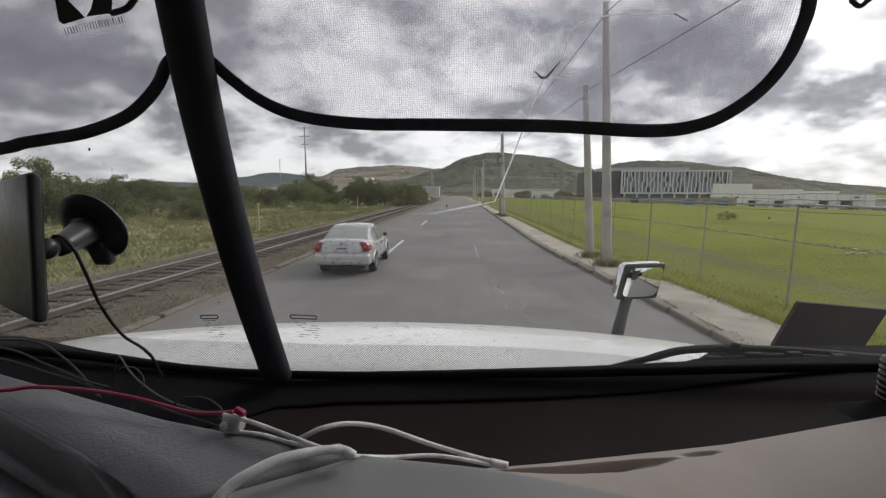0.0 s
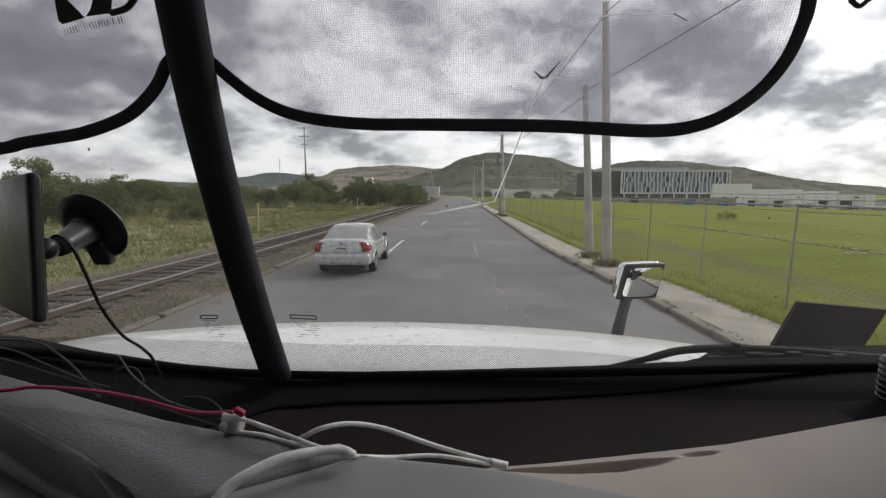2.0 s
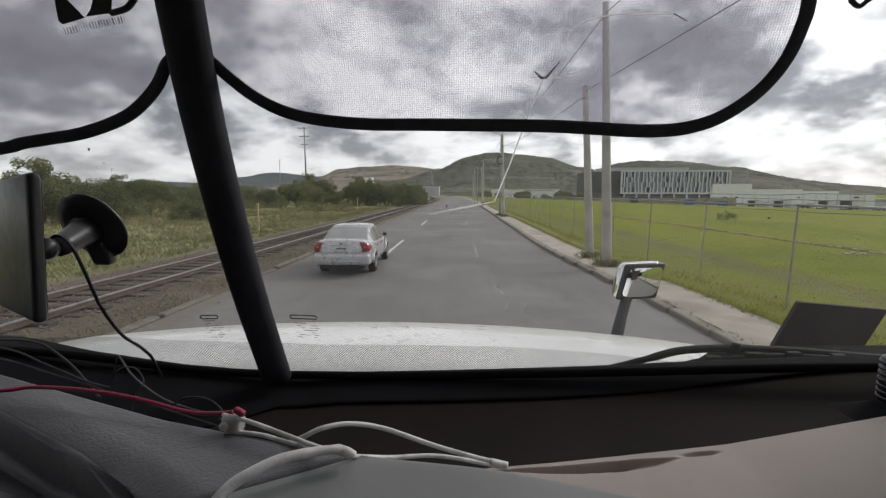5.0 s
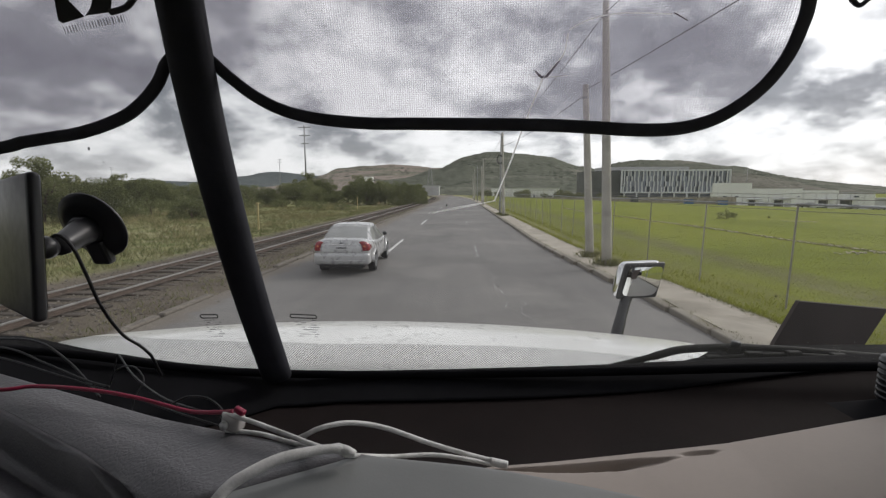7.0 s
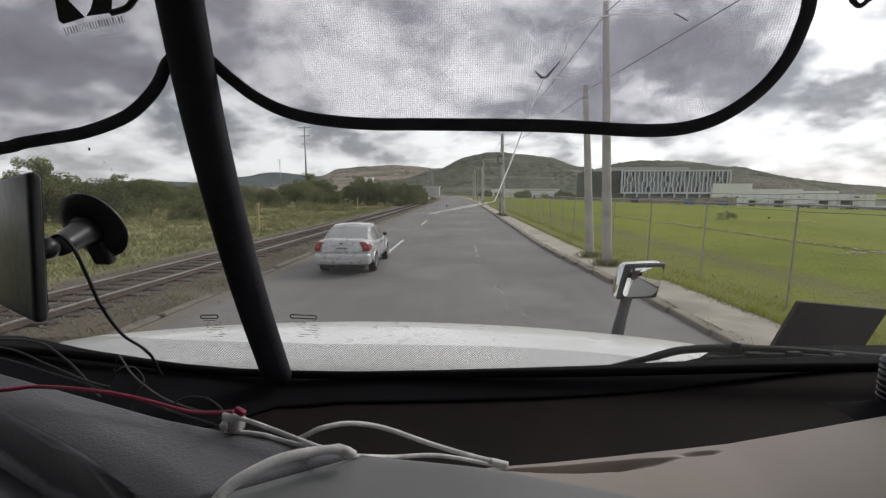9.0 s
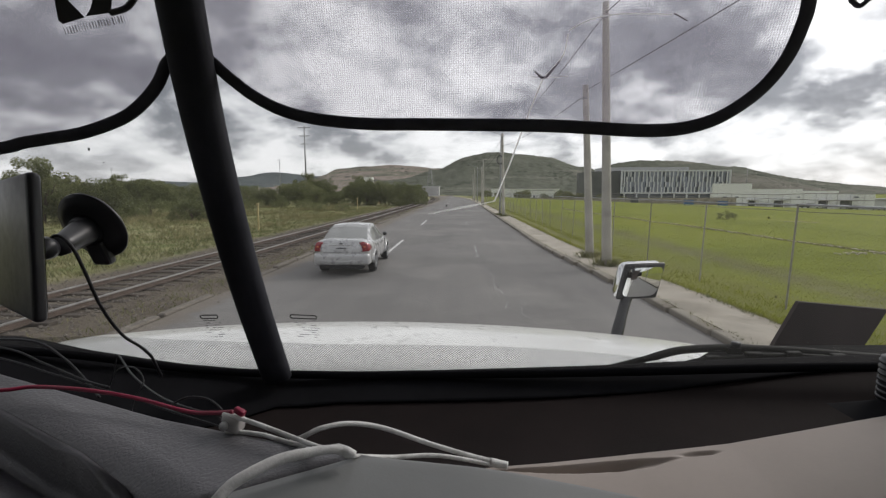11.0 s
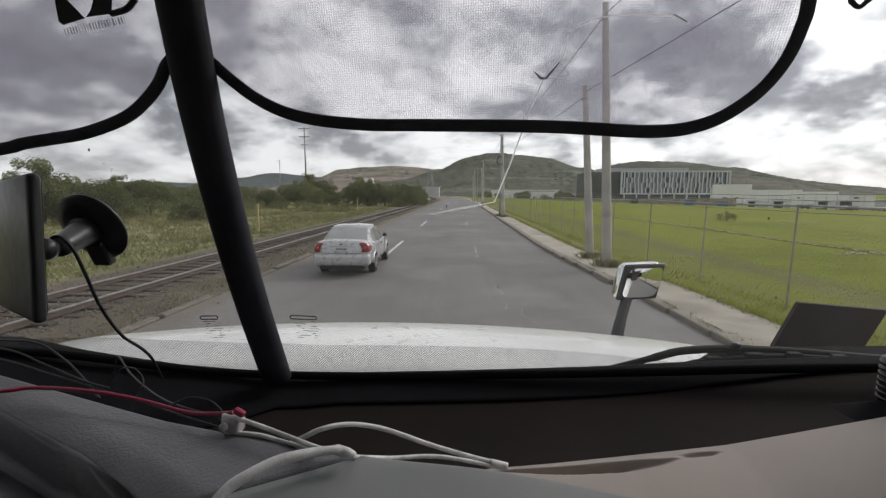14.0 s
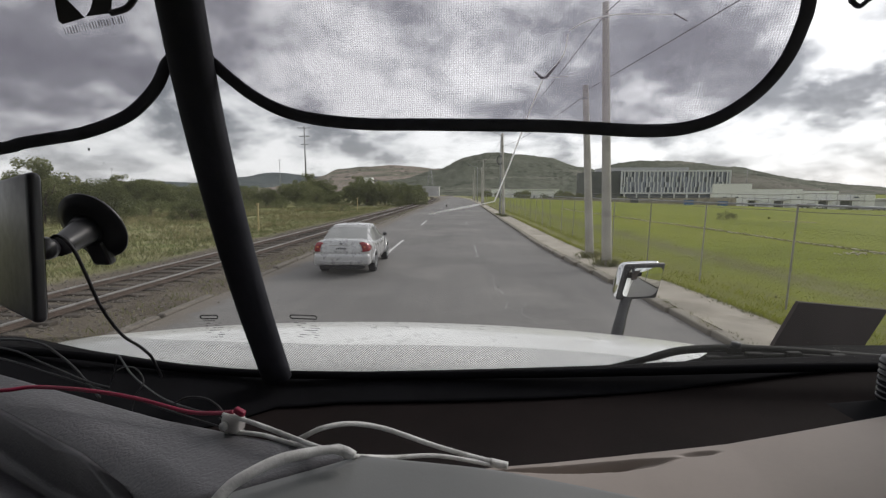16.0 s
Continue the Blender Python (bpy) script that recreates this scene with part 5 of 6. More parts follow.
cable("black_cable", [(-0.95, 0.64, 2.285), (-0.75, 0.62, 2.28), (-0.625, 0.60, 2.285), (-0.56, 0.58, 2.268), (-0.50, 0.55, 2.245), (-0.46, 0.52, 2.24)], 0.0016, M_BLACKCABLE, "black cable lying behind the dash pad")
cable("black_cable", [(-0.80, 0.56, 2.30), (-0.60, 0.525, 2.290), (-0.51, 0.505, 2.279), (-0.45, 0.495, 2.268), (-0.38, 0.475, 2.262), (-0.31, 0.455, 2.254), (-0.24, 0.432, 2.250)], 0.0012, M_GREYCABLE, "dark grey cable along the dash pad edge")
cable("black_cable", [(-0.80, 0.57, 2.305), (-0.60, 0.535, 2.299), (-0.53, 0.52, 2.285), (-0.46, 0.50, 2.272), (-0.42, 0.49, 2.268)], 0.0013, M_GREYCABLE, "dark grey cable along the dash pad edge")
cable("grey_cable", [(-0.56, 0.66, 2.20), (-0.548, 0.66, 2.238), (-0.535, 0.65, 2.243), (-0.477, 0.60, 2.235), (-0.383, 0.52, 2.244), (-0.307, 0.46, 2.26), (-0.25, 0.437, 2.262)], 0.0014, M_GREYCABLE, "grey cable rising out of the dash gap")
cable("grey_cable", [(-0.402, 0.495, 2.22), (-0.398, 0.50, 2.25), (-0.392, 0.51, 2.268), (-0.42, 0.53, 2.277), (-0.46, 0.55, 2.262), (-0.49, 0.57, 2.225)], 0.0008, M_GREYCABLE, "thin loose loop of grey wire")
cable("grey_cable", [(-0.325, 0.46, 2.262), (-0.31, 0.468, 2.268), (-0.285, 0.465, 2.268), (-0.262, 0.452, 2.262), (-0.258, 0.44, 2.258)], 0.0011, M_GREYCABLE, "thin loose loop of grey wire")
def end_cap(u, v):
    a = math.pi * u
    return (lerp(0.425, 0.66, v), 0.475 - 0.03 * math.cos(a), 2.257 + 0.105 * max(0.0, lerp(0.425, 0.66, v) - 0.43) + 0.007 * math.sin(a) * min(1.0, v * 1.8))


end_trim = thing("dashboard_trim", "black rounded end trim of the dash panel with a ribbed knob", "dashboard trim")
part("end_cap", sheet(end_cap, 12, 24), M_STRIP, end_trim, "", True)
knob = part("knob", disc(0.018, 0.05, 24, pose(0.500, 0.50, 2.288, 0, 0, 0)), M_PLASTIC, end_trim, "black ribbed knob", True)
for k in range(7):
    part("knob_rib", disc(0.0192, 0.003, 24, pose(0.500, 0.50, 2.267 + 0.0068 * k)), M_PLASTIC, knob, "", True)


# ---------------------------------------------------------------- hills and distance
def ridge(name, mat, label, crest, y0, deep, seed, rough, fine=1.0):
    """A hill whose crest follows (x, height) stops at y0; it falls towards the field and behind."""
    x0, x1 = crest[0][0], crest[-1][0]
    nu, nv = int((x1 - x0) / 5), 60

    def fn(u, v):
        x = lerp(x0, x1, u)
        top = chain(crest, x)
        y = lerp(y0 - deep, y0 + deep * 0.35, v)
        k = min(1.0, max(0.0, (y - (y0 - deep)) / deep))
        k = k ** 1.15 if y <= y0 else 1 - 0.5 * ((y - y0) / (deep * 0.35)) ** 2
        n = noise.fractal((x * 0.006, y * 0.006, seed), 1.0, 2.0, 6) * rough
        t = noise.fractal((x * 0.06, y * 0.06, seed + 3), 0.7, 2.0, 5) * fine + 1.6 * fine * max(0.0, noise.noise((x * 0.11, y * 0.11, seed)))
        return (x, y, -8 + (top + 8) * k + (n * 0.5 * (0.3 + 0.7 * k) + t) * min(1.0, k * 5))

    ob = part(name, sheet(fn, nu, nv), mat, None, "", True)
    return tagged(ob, label, "hill", kind="structure")


ridge("hill_far", M_FARHILL, "distant hills on the horizon, tinted blue-grey for haze", [(-2400, 20), (-1900, 70), (-1500, 60), (-1284, 96), (-1114, 118), (-850, 98), (-500, 60), (400, 40)], 2600, 700, 11, 10, 1.5)
ridge("hill_quarry", M_QUARRY, "reddish quarried hillside with scrub", [(-900, 10), (-640, 34), (-560, 66), (-491, 97), (-380, 107), (-285, 110), (-80, 97), (60, 80), (300, 60)], 1800, 620, 12, 9, 2.0)
ridge("hill_green", M_HILL, "green scrub-covered hill with a flat top", [(-300, 6), (-160, 36), (-68, 62), (22, 96), (70, 105), (111, 107), (170, 102), (215, 96), (320, 68), (420, 40), (560, 20)], 1200, 430, 13, 7, 2.2)
ridge("hill_right", M_HILL, "long scrubby hillside with bare cut slopes", [(180, 20), (300, 48), (394, 67), (450, 84), (504, 92), (614, 89), (772, 76), (850, 58), (930, 40), (1080, 22), (1300, -2), (1700, -8)], 1300, 420, 14, 7, 2.2)

ridge("hill_cut", M_CUT, "bare tan slope cut into the hillside", [(340, -8), (375, 20), (392, 31), (412, 31.5), (433, 29.5), (470, 25), (505, 18), (525, 6), (540, -8)], 700, 150, 15, 1.5, 0.5)

# ---------------------------------------------------------------- buildings beyond the field
def long_office():
    ob = thing("office_block", "long white-framed building with blue and grey panel facade", "building", at=(0, 0, 0))
    y0 = 350.0
    part("block", box((125.5, y0 + 1.2, -6), (204.5, y0 + 34, 19.0)), M_DARKGLASS, ob)
    part("dark_wing", box((99.0, y0 + 3, -6), (124.8, y0 + 36, 18.6)), M_DARKWALL, ob, "dark grey blank side wing")
    part("roof_storey", box((112, y0 + 8, 19.1), (178, y0 + 30, 21.8)), M_GREYROOF, ob)
    rim = part("facade_frame", box((123.4, y0, 18.3), (206, y0 + 1.1, 19.4)), M_PALEPANEL, ob, "white frame round the facade")
    part("frame_bar", box((123.4, y0, 1.4), (206, y0 + 1.1, 2.6)), M_PALEPANEL, rim)
    part("frame_bar", box((123.4, y0, 2.603), (124.6, y0 + 1.1, 18.297)), M_PALEPANEL, rim)
    part("frame_bar", box((204.8, y0, 2.603), (206, y0 + 1.1, 18.297)), M_PALEPANEL, rim)
    rng = random.Random(21)
    pale = mesh_of(box((0, 0, 0), (0.92, 0.5, 3.9)), "facade_panel", M_PALEPANEL)
    blue = mesh_of(box((0, 0.2, 0), (1.9, 0.5, 3.9)), "facade_panel", M_BLUEPANEL)
    cols = 28
    for i in range(cols):
        for row in range(4):
            x = 124.8 + i * 80.0 / cols
            z = 2.62 + row * 3.92
            off = rng.choice((0.0, 0.3, 0.6, 0.9))
            piece("facade_panel", pale, ob, pose(x + off, y0 + 0.35, z))
            if rng.random() < 0.8:
                piece("facade_panel", blue, ob, pose(x + off + 0.94, y0 + 0.42, z))
    for k in range(9):
        part("ground_floor_pier", box((126 + 9.5 * k, y0 + 0.3, -6), (127 + 9.5 * k, y0 + 1.15, 1.39)), M_PALEPANEL, ob)
    return ob


long_office()


def warehouse_fittings(ob, x0, x1, y0, base, top, seed):
    """Roll-up doors, small windows, a canopy, downpipes and roof vents along a low white front."""
    rng = random.Random(seed)
    x = x0 + 2
    while x < x1 - 6:
        pick = rng.random()
        w = rng.uniform(2.2, 5.5)
        if pick < 0.3:
            part("roller_door", box((x, y0 - 1.02, base), (x + w, y0 - 0.83, base + rng.uniform(8.2, 9.4)), 0.02), M_GREYROOF, ob)
        elif pick < 0.62:
            part("window", box((x, y0 - 1.0, top - rng.uniform(1.9, 2.2)), (x + w * 0.5, y0 - 0.84, top - 1.4)), M_DARKGLASS, ob)
        elif pick < 0.8:
            part("canopy", box((x, y0 - 2.6, top - 3.4), (x + w * 1.8, y0 - 0.84, top - 3.1)), M_GREYROOF, ob)
            part("doorway", box((x + 0.8, y0 - 0.98, base), (x + w * 1.3, y0 - 0.84, top - 3.7)), M_DARKWALL, ob)
        part("downpipe", box((x + w + 0.4, y0 - 1.0, base), (x + w + 0.62, y0 - 0.84, top - 0.2)), M_GREYROOF, ob)
        if rng.random() < 0.5:
            part("roof_vent", box((x, y0 + 1, top + 0.5), (x + rng.uniform(0.8, 2.2), y0 + 3, top + rng.uniform(0.9, 1.5)), 0.05), M_WHITEWALL, ob)
        x += w + rng.uniform(1.0, 4.0)


def warehouse(name, label, x0, x1, y0, deep, base, top, mat=None, doors=0, seed=0, steps=()):
    ob = thing(name, label, "building")
    part("wall", box((x0, y0, base), (x1, y0 + deep, top)), mat or M_WHITEWALL, ob)
    part("roof", box((x0 - 0.4, y0 - 0.4, top + 0.003), (x1 + 0.4, y0 + deep, top + 0.5)), M_GREYROOF, ob)
    for a, b, h in steps:
        part("raised_bay", box((a, y0 - 0.8, base), (b, y0 + min(deep * 0.7, 5), h)), M_WHITEWALL, ob)
    rng = random.Random(seed)
    for k in range(doors):
        x = lerp(x0, x1, (k + 0.5) / doors) + rng.uniform(-1, 1)
        w, h = rng.uniform(1.0, 3.5), rng.uniform(1.5, 3.4)
        part("door", box((x - w / 2, y0 - 0.95, base), (x + w / 2, y0 - 0.85, base + h + 0.6)), rng.choice((M_DARKGLASS, M_DARKWALL, M_GREYROOF)), ob)
    return ob


big_shed = warehouse("warehouse", "long low white warehouse with stepped roof", 141, 224, 250, 8, -12, 1.6, None, 5, 5, ((140.2, 158, 7.2), (158.1, 185, 4.2), (185.1, 204, 3.2)))
warehouse_fittings(big_shed, 141, 224, 250, -12, 1.6, 61)
warehouse("warehouse", "low grey and white shed beyond the field", 226, 300, 262, 8, -14, -1.5, M_GREYROOF, 6, 6)
warehouse("shed", "long pale shed at the foot of the hill", 30, 92, 420, 20, -6, 5.5, None, 8, 7)
warehouse("shed", "pale shed among the far bushes", -44, -16, 330, 14, -1, 6.5, M_GREYROOF, 3, 9)
warehouse("shed", "far white block on the hillside", -128, -112, 560, 14, 0, 21, None, 3, 10)
warehouse("shed", "white block among the trees", 46, 62, 300, 10, -3, 3.4, None, 4, 15)
for x, y, w in ((101.5, 205, 3.6), (118.5, 208, 3.4), (72, 190, 2.6)):
    bin_ = thing("waste_container", "blue steel waste container at the field's edge", "container", "containers at the field edge")
    z = ground_z(x, y)
    part("container_body", box((x, y, z - 0.1), (x + w, y + 2, z + 2.0), 0.08), M_BLUE if w > 3 else M_DARKWALL, bin_)
    part("container_lid", box((x - 0.1, y - 0.1, z + 2.003), (x + w + 0.1, y + 2.1, z + 2.2), 0.05), M_DARKWALL, bin_)

def parked_van(x, y, label, mat):
    ob = thing("van", label, "van", "vehicles parked by the warehouse")
    z = ground_z(x, y)
    part("van_body", box((x, y, z + 0.35), (x + 4.6, y + 1.9, z + 2.1), 0.2, 2), mat, ob)
    part("van_window", box((x + 0.5, y - 0.012, z + 1.3), (x + 2.6, y + 0.05, z + 1.85)), M_DARKGLASS, ob)
    for dx in (0.9, 3.7):
        part("wheel", disc(0.34, 0.25, 14, pose(x + dx, y + 0.1, z + 0.32, 90, 0, 0)), M_RUBBER, ob)


for k, (x, y) in enumerate(((172, 232), (180, 233), (190, 231), (197, 233), (205, 230), (212, 232), (128, 226))):
    parked_van(x, y, "white van parked beside the warehouse" if k % 3 else "dark van parked beside the warehouse", M_WHITEWALL if k % 3 else M_DARKWALL)

# wall of pale blocks at the field's far side
tagged(part("boundary_wall", box((20, 232, -6), (140, 232.4, -0.3)), M_CONC), "low grey boundary wall beyond the field", "wall", kind="structure")
# pale spoil heaps and a bush in the field
scatter("rubble", 260, lambda r: (r.uniform(33, 36.5), r.gauss(47, 0.4)), stone, M_CONC, "small pale heap of rubble in the grass", "rubble", 17)


# ---------------------------------------------------------------- poles, lamps and wires
def pole(x, y, height, r0, r1, label, mat=None, lean=0.0, coil=None, group="utility poles along the pavement"):
    ob = thing("utility_pole", label, "pole", group)
    base = 0.095 if x > 3.8 and x < 6 else ground_z(x, y)
    n = 8
    path = [(x - lean * (k / n), y, base - 0.2 + (height + 0.2) * k / n) for k in range(n + 1)]
    part("shaft", tube(path, [lerp(r0, r1, k / n) for k in range(n + 1)], 14), mat or M_POLE, ob, "", True)
    part("cap_band", tube([(x - lean, y, base + height - 0.5), (x - lean, y, base + height - 0.42)], r1 + 0.02, 12), M_GALV, ob)
    part("insulator", tube([(x - lean - 0.12, y, base + height - 0.46), (x - lean + 0.12, y, base + height - 0.46)], 0.03, 8), M_PLASTIC, ob)
    if coil:
        cz = base + coil
        c = [(x - lean - 0.22 + 0.26 * math.cos(a * 0.2618), y - 0.05 + 0.03 * (a % 3), cz + 0.42 * math.sin(a * 0.2618)) for a in range(24)]
        part("cable_coil", tube(c, 0.055, 8, True), M_BLACKCABLE, ob, "coil of spare black cable", True)
    return ob


def street_lamp(x, y, height, label):
    ob = thing("street_lamp", label, "street lamp", "street lamps along the pavement")
    base = 0.095
    path = [(x, y, base + height * k / 6) for k in range(7)]
    part("lamp_post", tube(path, [lerp(0.10, 0.055, k / 6) for k in range(7)], 12), M_GALV, ob, "", True)
    part("base_plate", box((x - 0.18, y - 0.18, base - 0.1), (x + 0.18, y + 0.18, base + 0.03), 0.01), M_GALV, ob)
    arm_path = smooth_path([(x, y, base + height - 0.1), (x - 0.5, y, base + height + 0.12), (x - 1.4, y, base + height + 0.38), (x - 1.9, y, base + height + 0.45)], 4)
    part("lamp_arm", tube(arm_path, 0.035, 8), M_GALV, ob, "", True)
    part("lamp_head", box((x - 2.5, y - 0.12, base + height + 0.38), (x - 1.85, y + 0.12, base + height + 0.5), 0.04, 2), M_PLASTIC, ob)
    return ob


pole(4.88, 14.75, 8.25, 0.17, 0.095, "tall round grey concrete utility pole on the pavement", lean=0.42)
pole(4.86, 16.62, 6.2, 0.16, 0.10, "shorter round grey concrete pole beside a taller one", lean=0.42)
pole(4.35, 45.0, 8.2, 0.17, 0.10, "grey concrete utility pole with a cable coil", lean=0.25, coil=5.6)
street_lamp(4.2, 47.5, 8.4, "tall grey steel street lamp with a curved arm")
pole(4.3, 84.0, 8.4, 0.17, 0.10, "far grey concrete utility pole by the road", lean=0.1)
pole(4.3, 90.0, 7.4, 0.17, 0.10, "far grey concrete utility pole by the road", lean=0.1)
pole(4.1, 128.0, 8.6, 0.18, 0.10, "far grey concrete utility pole by the road", lean=0.1)
pole(3.9, 138.0, 8.0, 0.18, 0.10, "far grey concrete utility pole by the road", lean=0.1)
street_lamp(4.2, 112.0, 8.6, "tall grey steel street lamp with a curved arm")
pole(4.88 + bend(-24), -24.0, 8.25, 0.17, 0.095, "tall round grey concrete utility pole on the pavement", lean=0.3)
street_lamp(4.9, -4.6, 8.4, "tall grey steel street lamp with a curved arm")


def wire(a, b, sag, label="thin black overhead wire between the poles"):
    pts = [(lerp(a[0], b[0], k / 14), lerp(a[1], b[1], k / 14), lerp(a[2], b[2], k / 14) - 4 * sag * (k / 14) * (1 - k / 14)) for k in range(15)]
    tagged(part("overhead_wire", tube(pts, 0.013, 5), M_BLACKCABLE), label, "wire", "overhead wires")


wire((4.46, 14.7, 8.0), (4.1, 45.0, 7.9), 0.35)
wire((4.58 + bend(-24), -24, 8.0), (4.46, 14.7, 8.0), 0.5)
wire((4.44, 16.6, 5.95), (4.1, 45.0, 7.0), 0.25)
wire((10.6, -16.0, 8.6), (4.44, 16.6, 6.1), 0.3)
wire((4.1, 45.0, 7.9), (4.2, 84.0, 8.1), 0.5)
wire((4.2, 84.0, 8.1), (4.0, 128.0, 8.3), 0.5)
wire((4.1, 45.0, 7.0), (4.2, 90.0, 7.2), 0.5)
pole(10.9, -16.0, 8.8, 0.17, 0.10, "grey concrete utility pole at the field's edge", lean=0.3)


def steel_mast(x, y, height, arms, label):
    ob = thing("power_mast", label, "power pole", "far power poles")
    part("mast", tube([(x, y, -1), (x, y, height)], [0.42, 0.22], 10), M_GALV, ob, "", True)
    for k, w in enumerate(arms):
        part("cross_arm", box((x - w, y - 0.1, height - 1.0 - 3.2 * k), (x + w, y + 0.1, height - 0.7 - 3.2 * k)), M_GALV, ob)
    return ob


steel_mast(-62.8, 180, 29, (2.6, 2.2, 1.6), "tall grey steel power pole with short cross arms")
steel_mast(-196, 480, 38, (2.5, 2.5), "far grey steel power pole")
steel_mast(398, 640, 34, (4, 4, 3), "far steel power pole on the slope")
steel_mast(-560, 700, 42, (4, 3), "far steel power pole")


def lattice_tower(x, y, height, wide, label):
    ob = thing("lattice_tower", label, "pylon")
    for sx in (-1, 1):
        for sy in (-1, 1):
            part("leg", tube([(x + sx * wide, y + sy * wide, -1), (x + sx * wide * 0.22, y + sy * wide * 0.22, height)], 0.22, 5), M_GALV, ob)
    bm = bmesh.new()
    n = 9
    for k in range(n):
        z0, z1 = height * k / n, height * (k + 1) / n
        w0, w1 = wide * lerp(1, 0.22, k / n), wide * lerp(1, 0.22, (k + 1) / n)
        for s in (-1, 1):
            add_tube(bm, [(x - w0, y + s * w0, z0), (x + w1, y + s * w1, z1)], 0.13, 4)
            add_tube(bm, [(x + w0, y + s * w0, z0), (x - w1, y + s * w1, z1)], 0.13, 4)
    part("bracing", bm, M_GALV, ob)
    for z in (height * 0.72, height * 0.86, height * 0.98):
        part("cross_arm", box((x - wide * 0.95, y - 0.2, z), (x + wide * 0.95, y + 0.2, z + 0.35)), M_GALV, ob)
    return ob


lattice_tower(-38, 560, 31, 5.0, "pale lattice power tower in front of the hill")


# ---------------------------------------------------------------- chain-link fence
FX = 6.95
fence = thing("chain_link_fence", "galvanised chain-link fence with leaning posts along the field", "fence")
rng = random.Random(31)
me_fpost = mesh_of(tube([(0, 0, -0.3), (0, 0, 2.22)], 0.019, 8), "fence_post", M_FENCE)
post_ys = [-103.5 + 3.05 * k for k in range(70)]
for y in post_ys:
    piece("fence_post", me_fpost, fence, pose(FX + swing(y) + bend(y) + rng.uniform(-0.04, 0.04), y, 0.05, rng.uniform(-3.5, 4.5), rng.uniform(-3, 3), 0))
for a, b in zip(post_ys, post_ys[1:]):
    part("top_rail", tube([(FX + swing(a) + bend(a) + 0.01, a, 2.24 + rng.uniform(-0.02, 0.02)), (FX + swing(b) + bend(b) - 0.01, b, 2.24 + rng.uniform(-0.02, 0.02))], 0.022, 7), M_GALV, fence)
bm_lines = bmesh.new()
for z, jig in ((2.12, 0.02), (2.36, 0.03), (2.46, 0.05)):
    pts = [(FX + swing(-12 + k) + rng.uniform(-.02, .02), -12 + 1.0 * k, z + rng.uniform(-jig, jig) * 0.6) for k in range(118)]
    add_tube(bm_lines, pts, 0.006, 4)
part("tension_wire", bm_lines, M_FENCE, fence, "slack tension and barbed wires")
vs, fs = [], []
step = 0.125
n = int(72 / step)
for sgn in (1, -1):
    for k in range(n):
        ya = 3 + k * step
        yb = ya + sgn * 2.1
        dx = 0.004 * sgn
        r = 0.0005
        o = len(vs)
        for (yy, zz) in ((ya, 0.12), (yb, 2.22)):
            w = FX + swing(yy) + dx
            vs += [(w - r, yy, zz), (w + r, yy - r, zz), (w, yy + r, zz)]
        fs += [(o, o + 1, o + 4, o + 3), (o + 1, o + 2, o + 5, o + 4), (o + 2, o, o + 3, o + 5)]
me = bpy.data.meshes.new("wire_netting")
me.from_pydata(vs, [], fs)
me.materials.append(M_GALV)
net = new("wire_netting", me)
net.parent = fence
tagged(net, "fine diamond wire netting", kind="stuff")
for y in (-12 + 117.5 + 3 * k for k in range(22)):
    piece("fence_post", me_fpost, fence, pose(FX - 0.75 + bend(y), y, 0.05))

# marker posts by the track
def marker(x, y, h, mat, label, sign=False):
    ob = thing("marker_post", label, "post", "marker posts")
    z = ground_z(x, y)
    part("post_shaft", tube([(x, y, z - 0.2), (x + 0.01, y, z + h)], 0.065, 8), mat, ob)
    part("post_cap", box((x - 0.09, y - 0.09, z + h - 0.02), (x + 0.1, y + 0.09, z + h + 0.10), 0.02), mat, ob)
    if sign:
        part("warning_plate", disc(0.2, 0.02, 4, pose(x, y, z + h + 0.25, 90, 0, 0)), M_YELLOW, ob)
    return ob


marker(-13.4, 28.9, 1.75, M_CREAM, "weathered cream marker post in the weeds")
marker(-14.0, 60.0, 1.6, M_CREAM, "weathered cream marker post in the weeds")
marker(7.3 + bend(-95), -95.0, 2.4, M_YELLOW, "yellow pipeline marker post by the fence", True)
marker(7.3 + bend(-84), -84.0, 2.4, M_YELLOW, "yellow pipeline marker post by the fence", True)


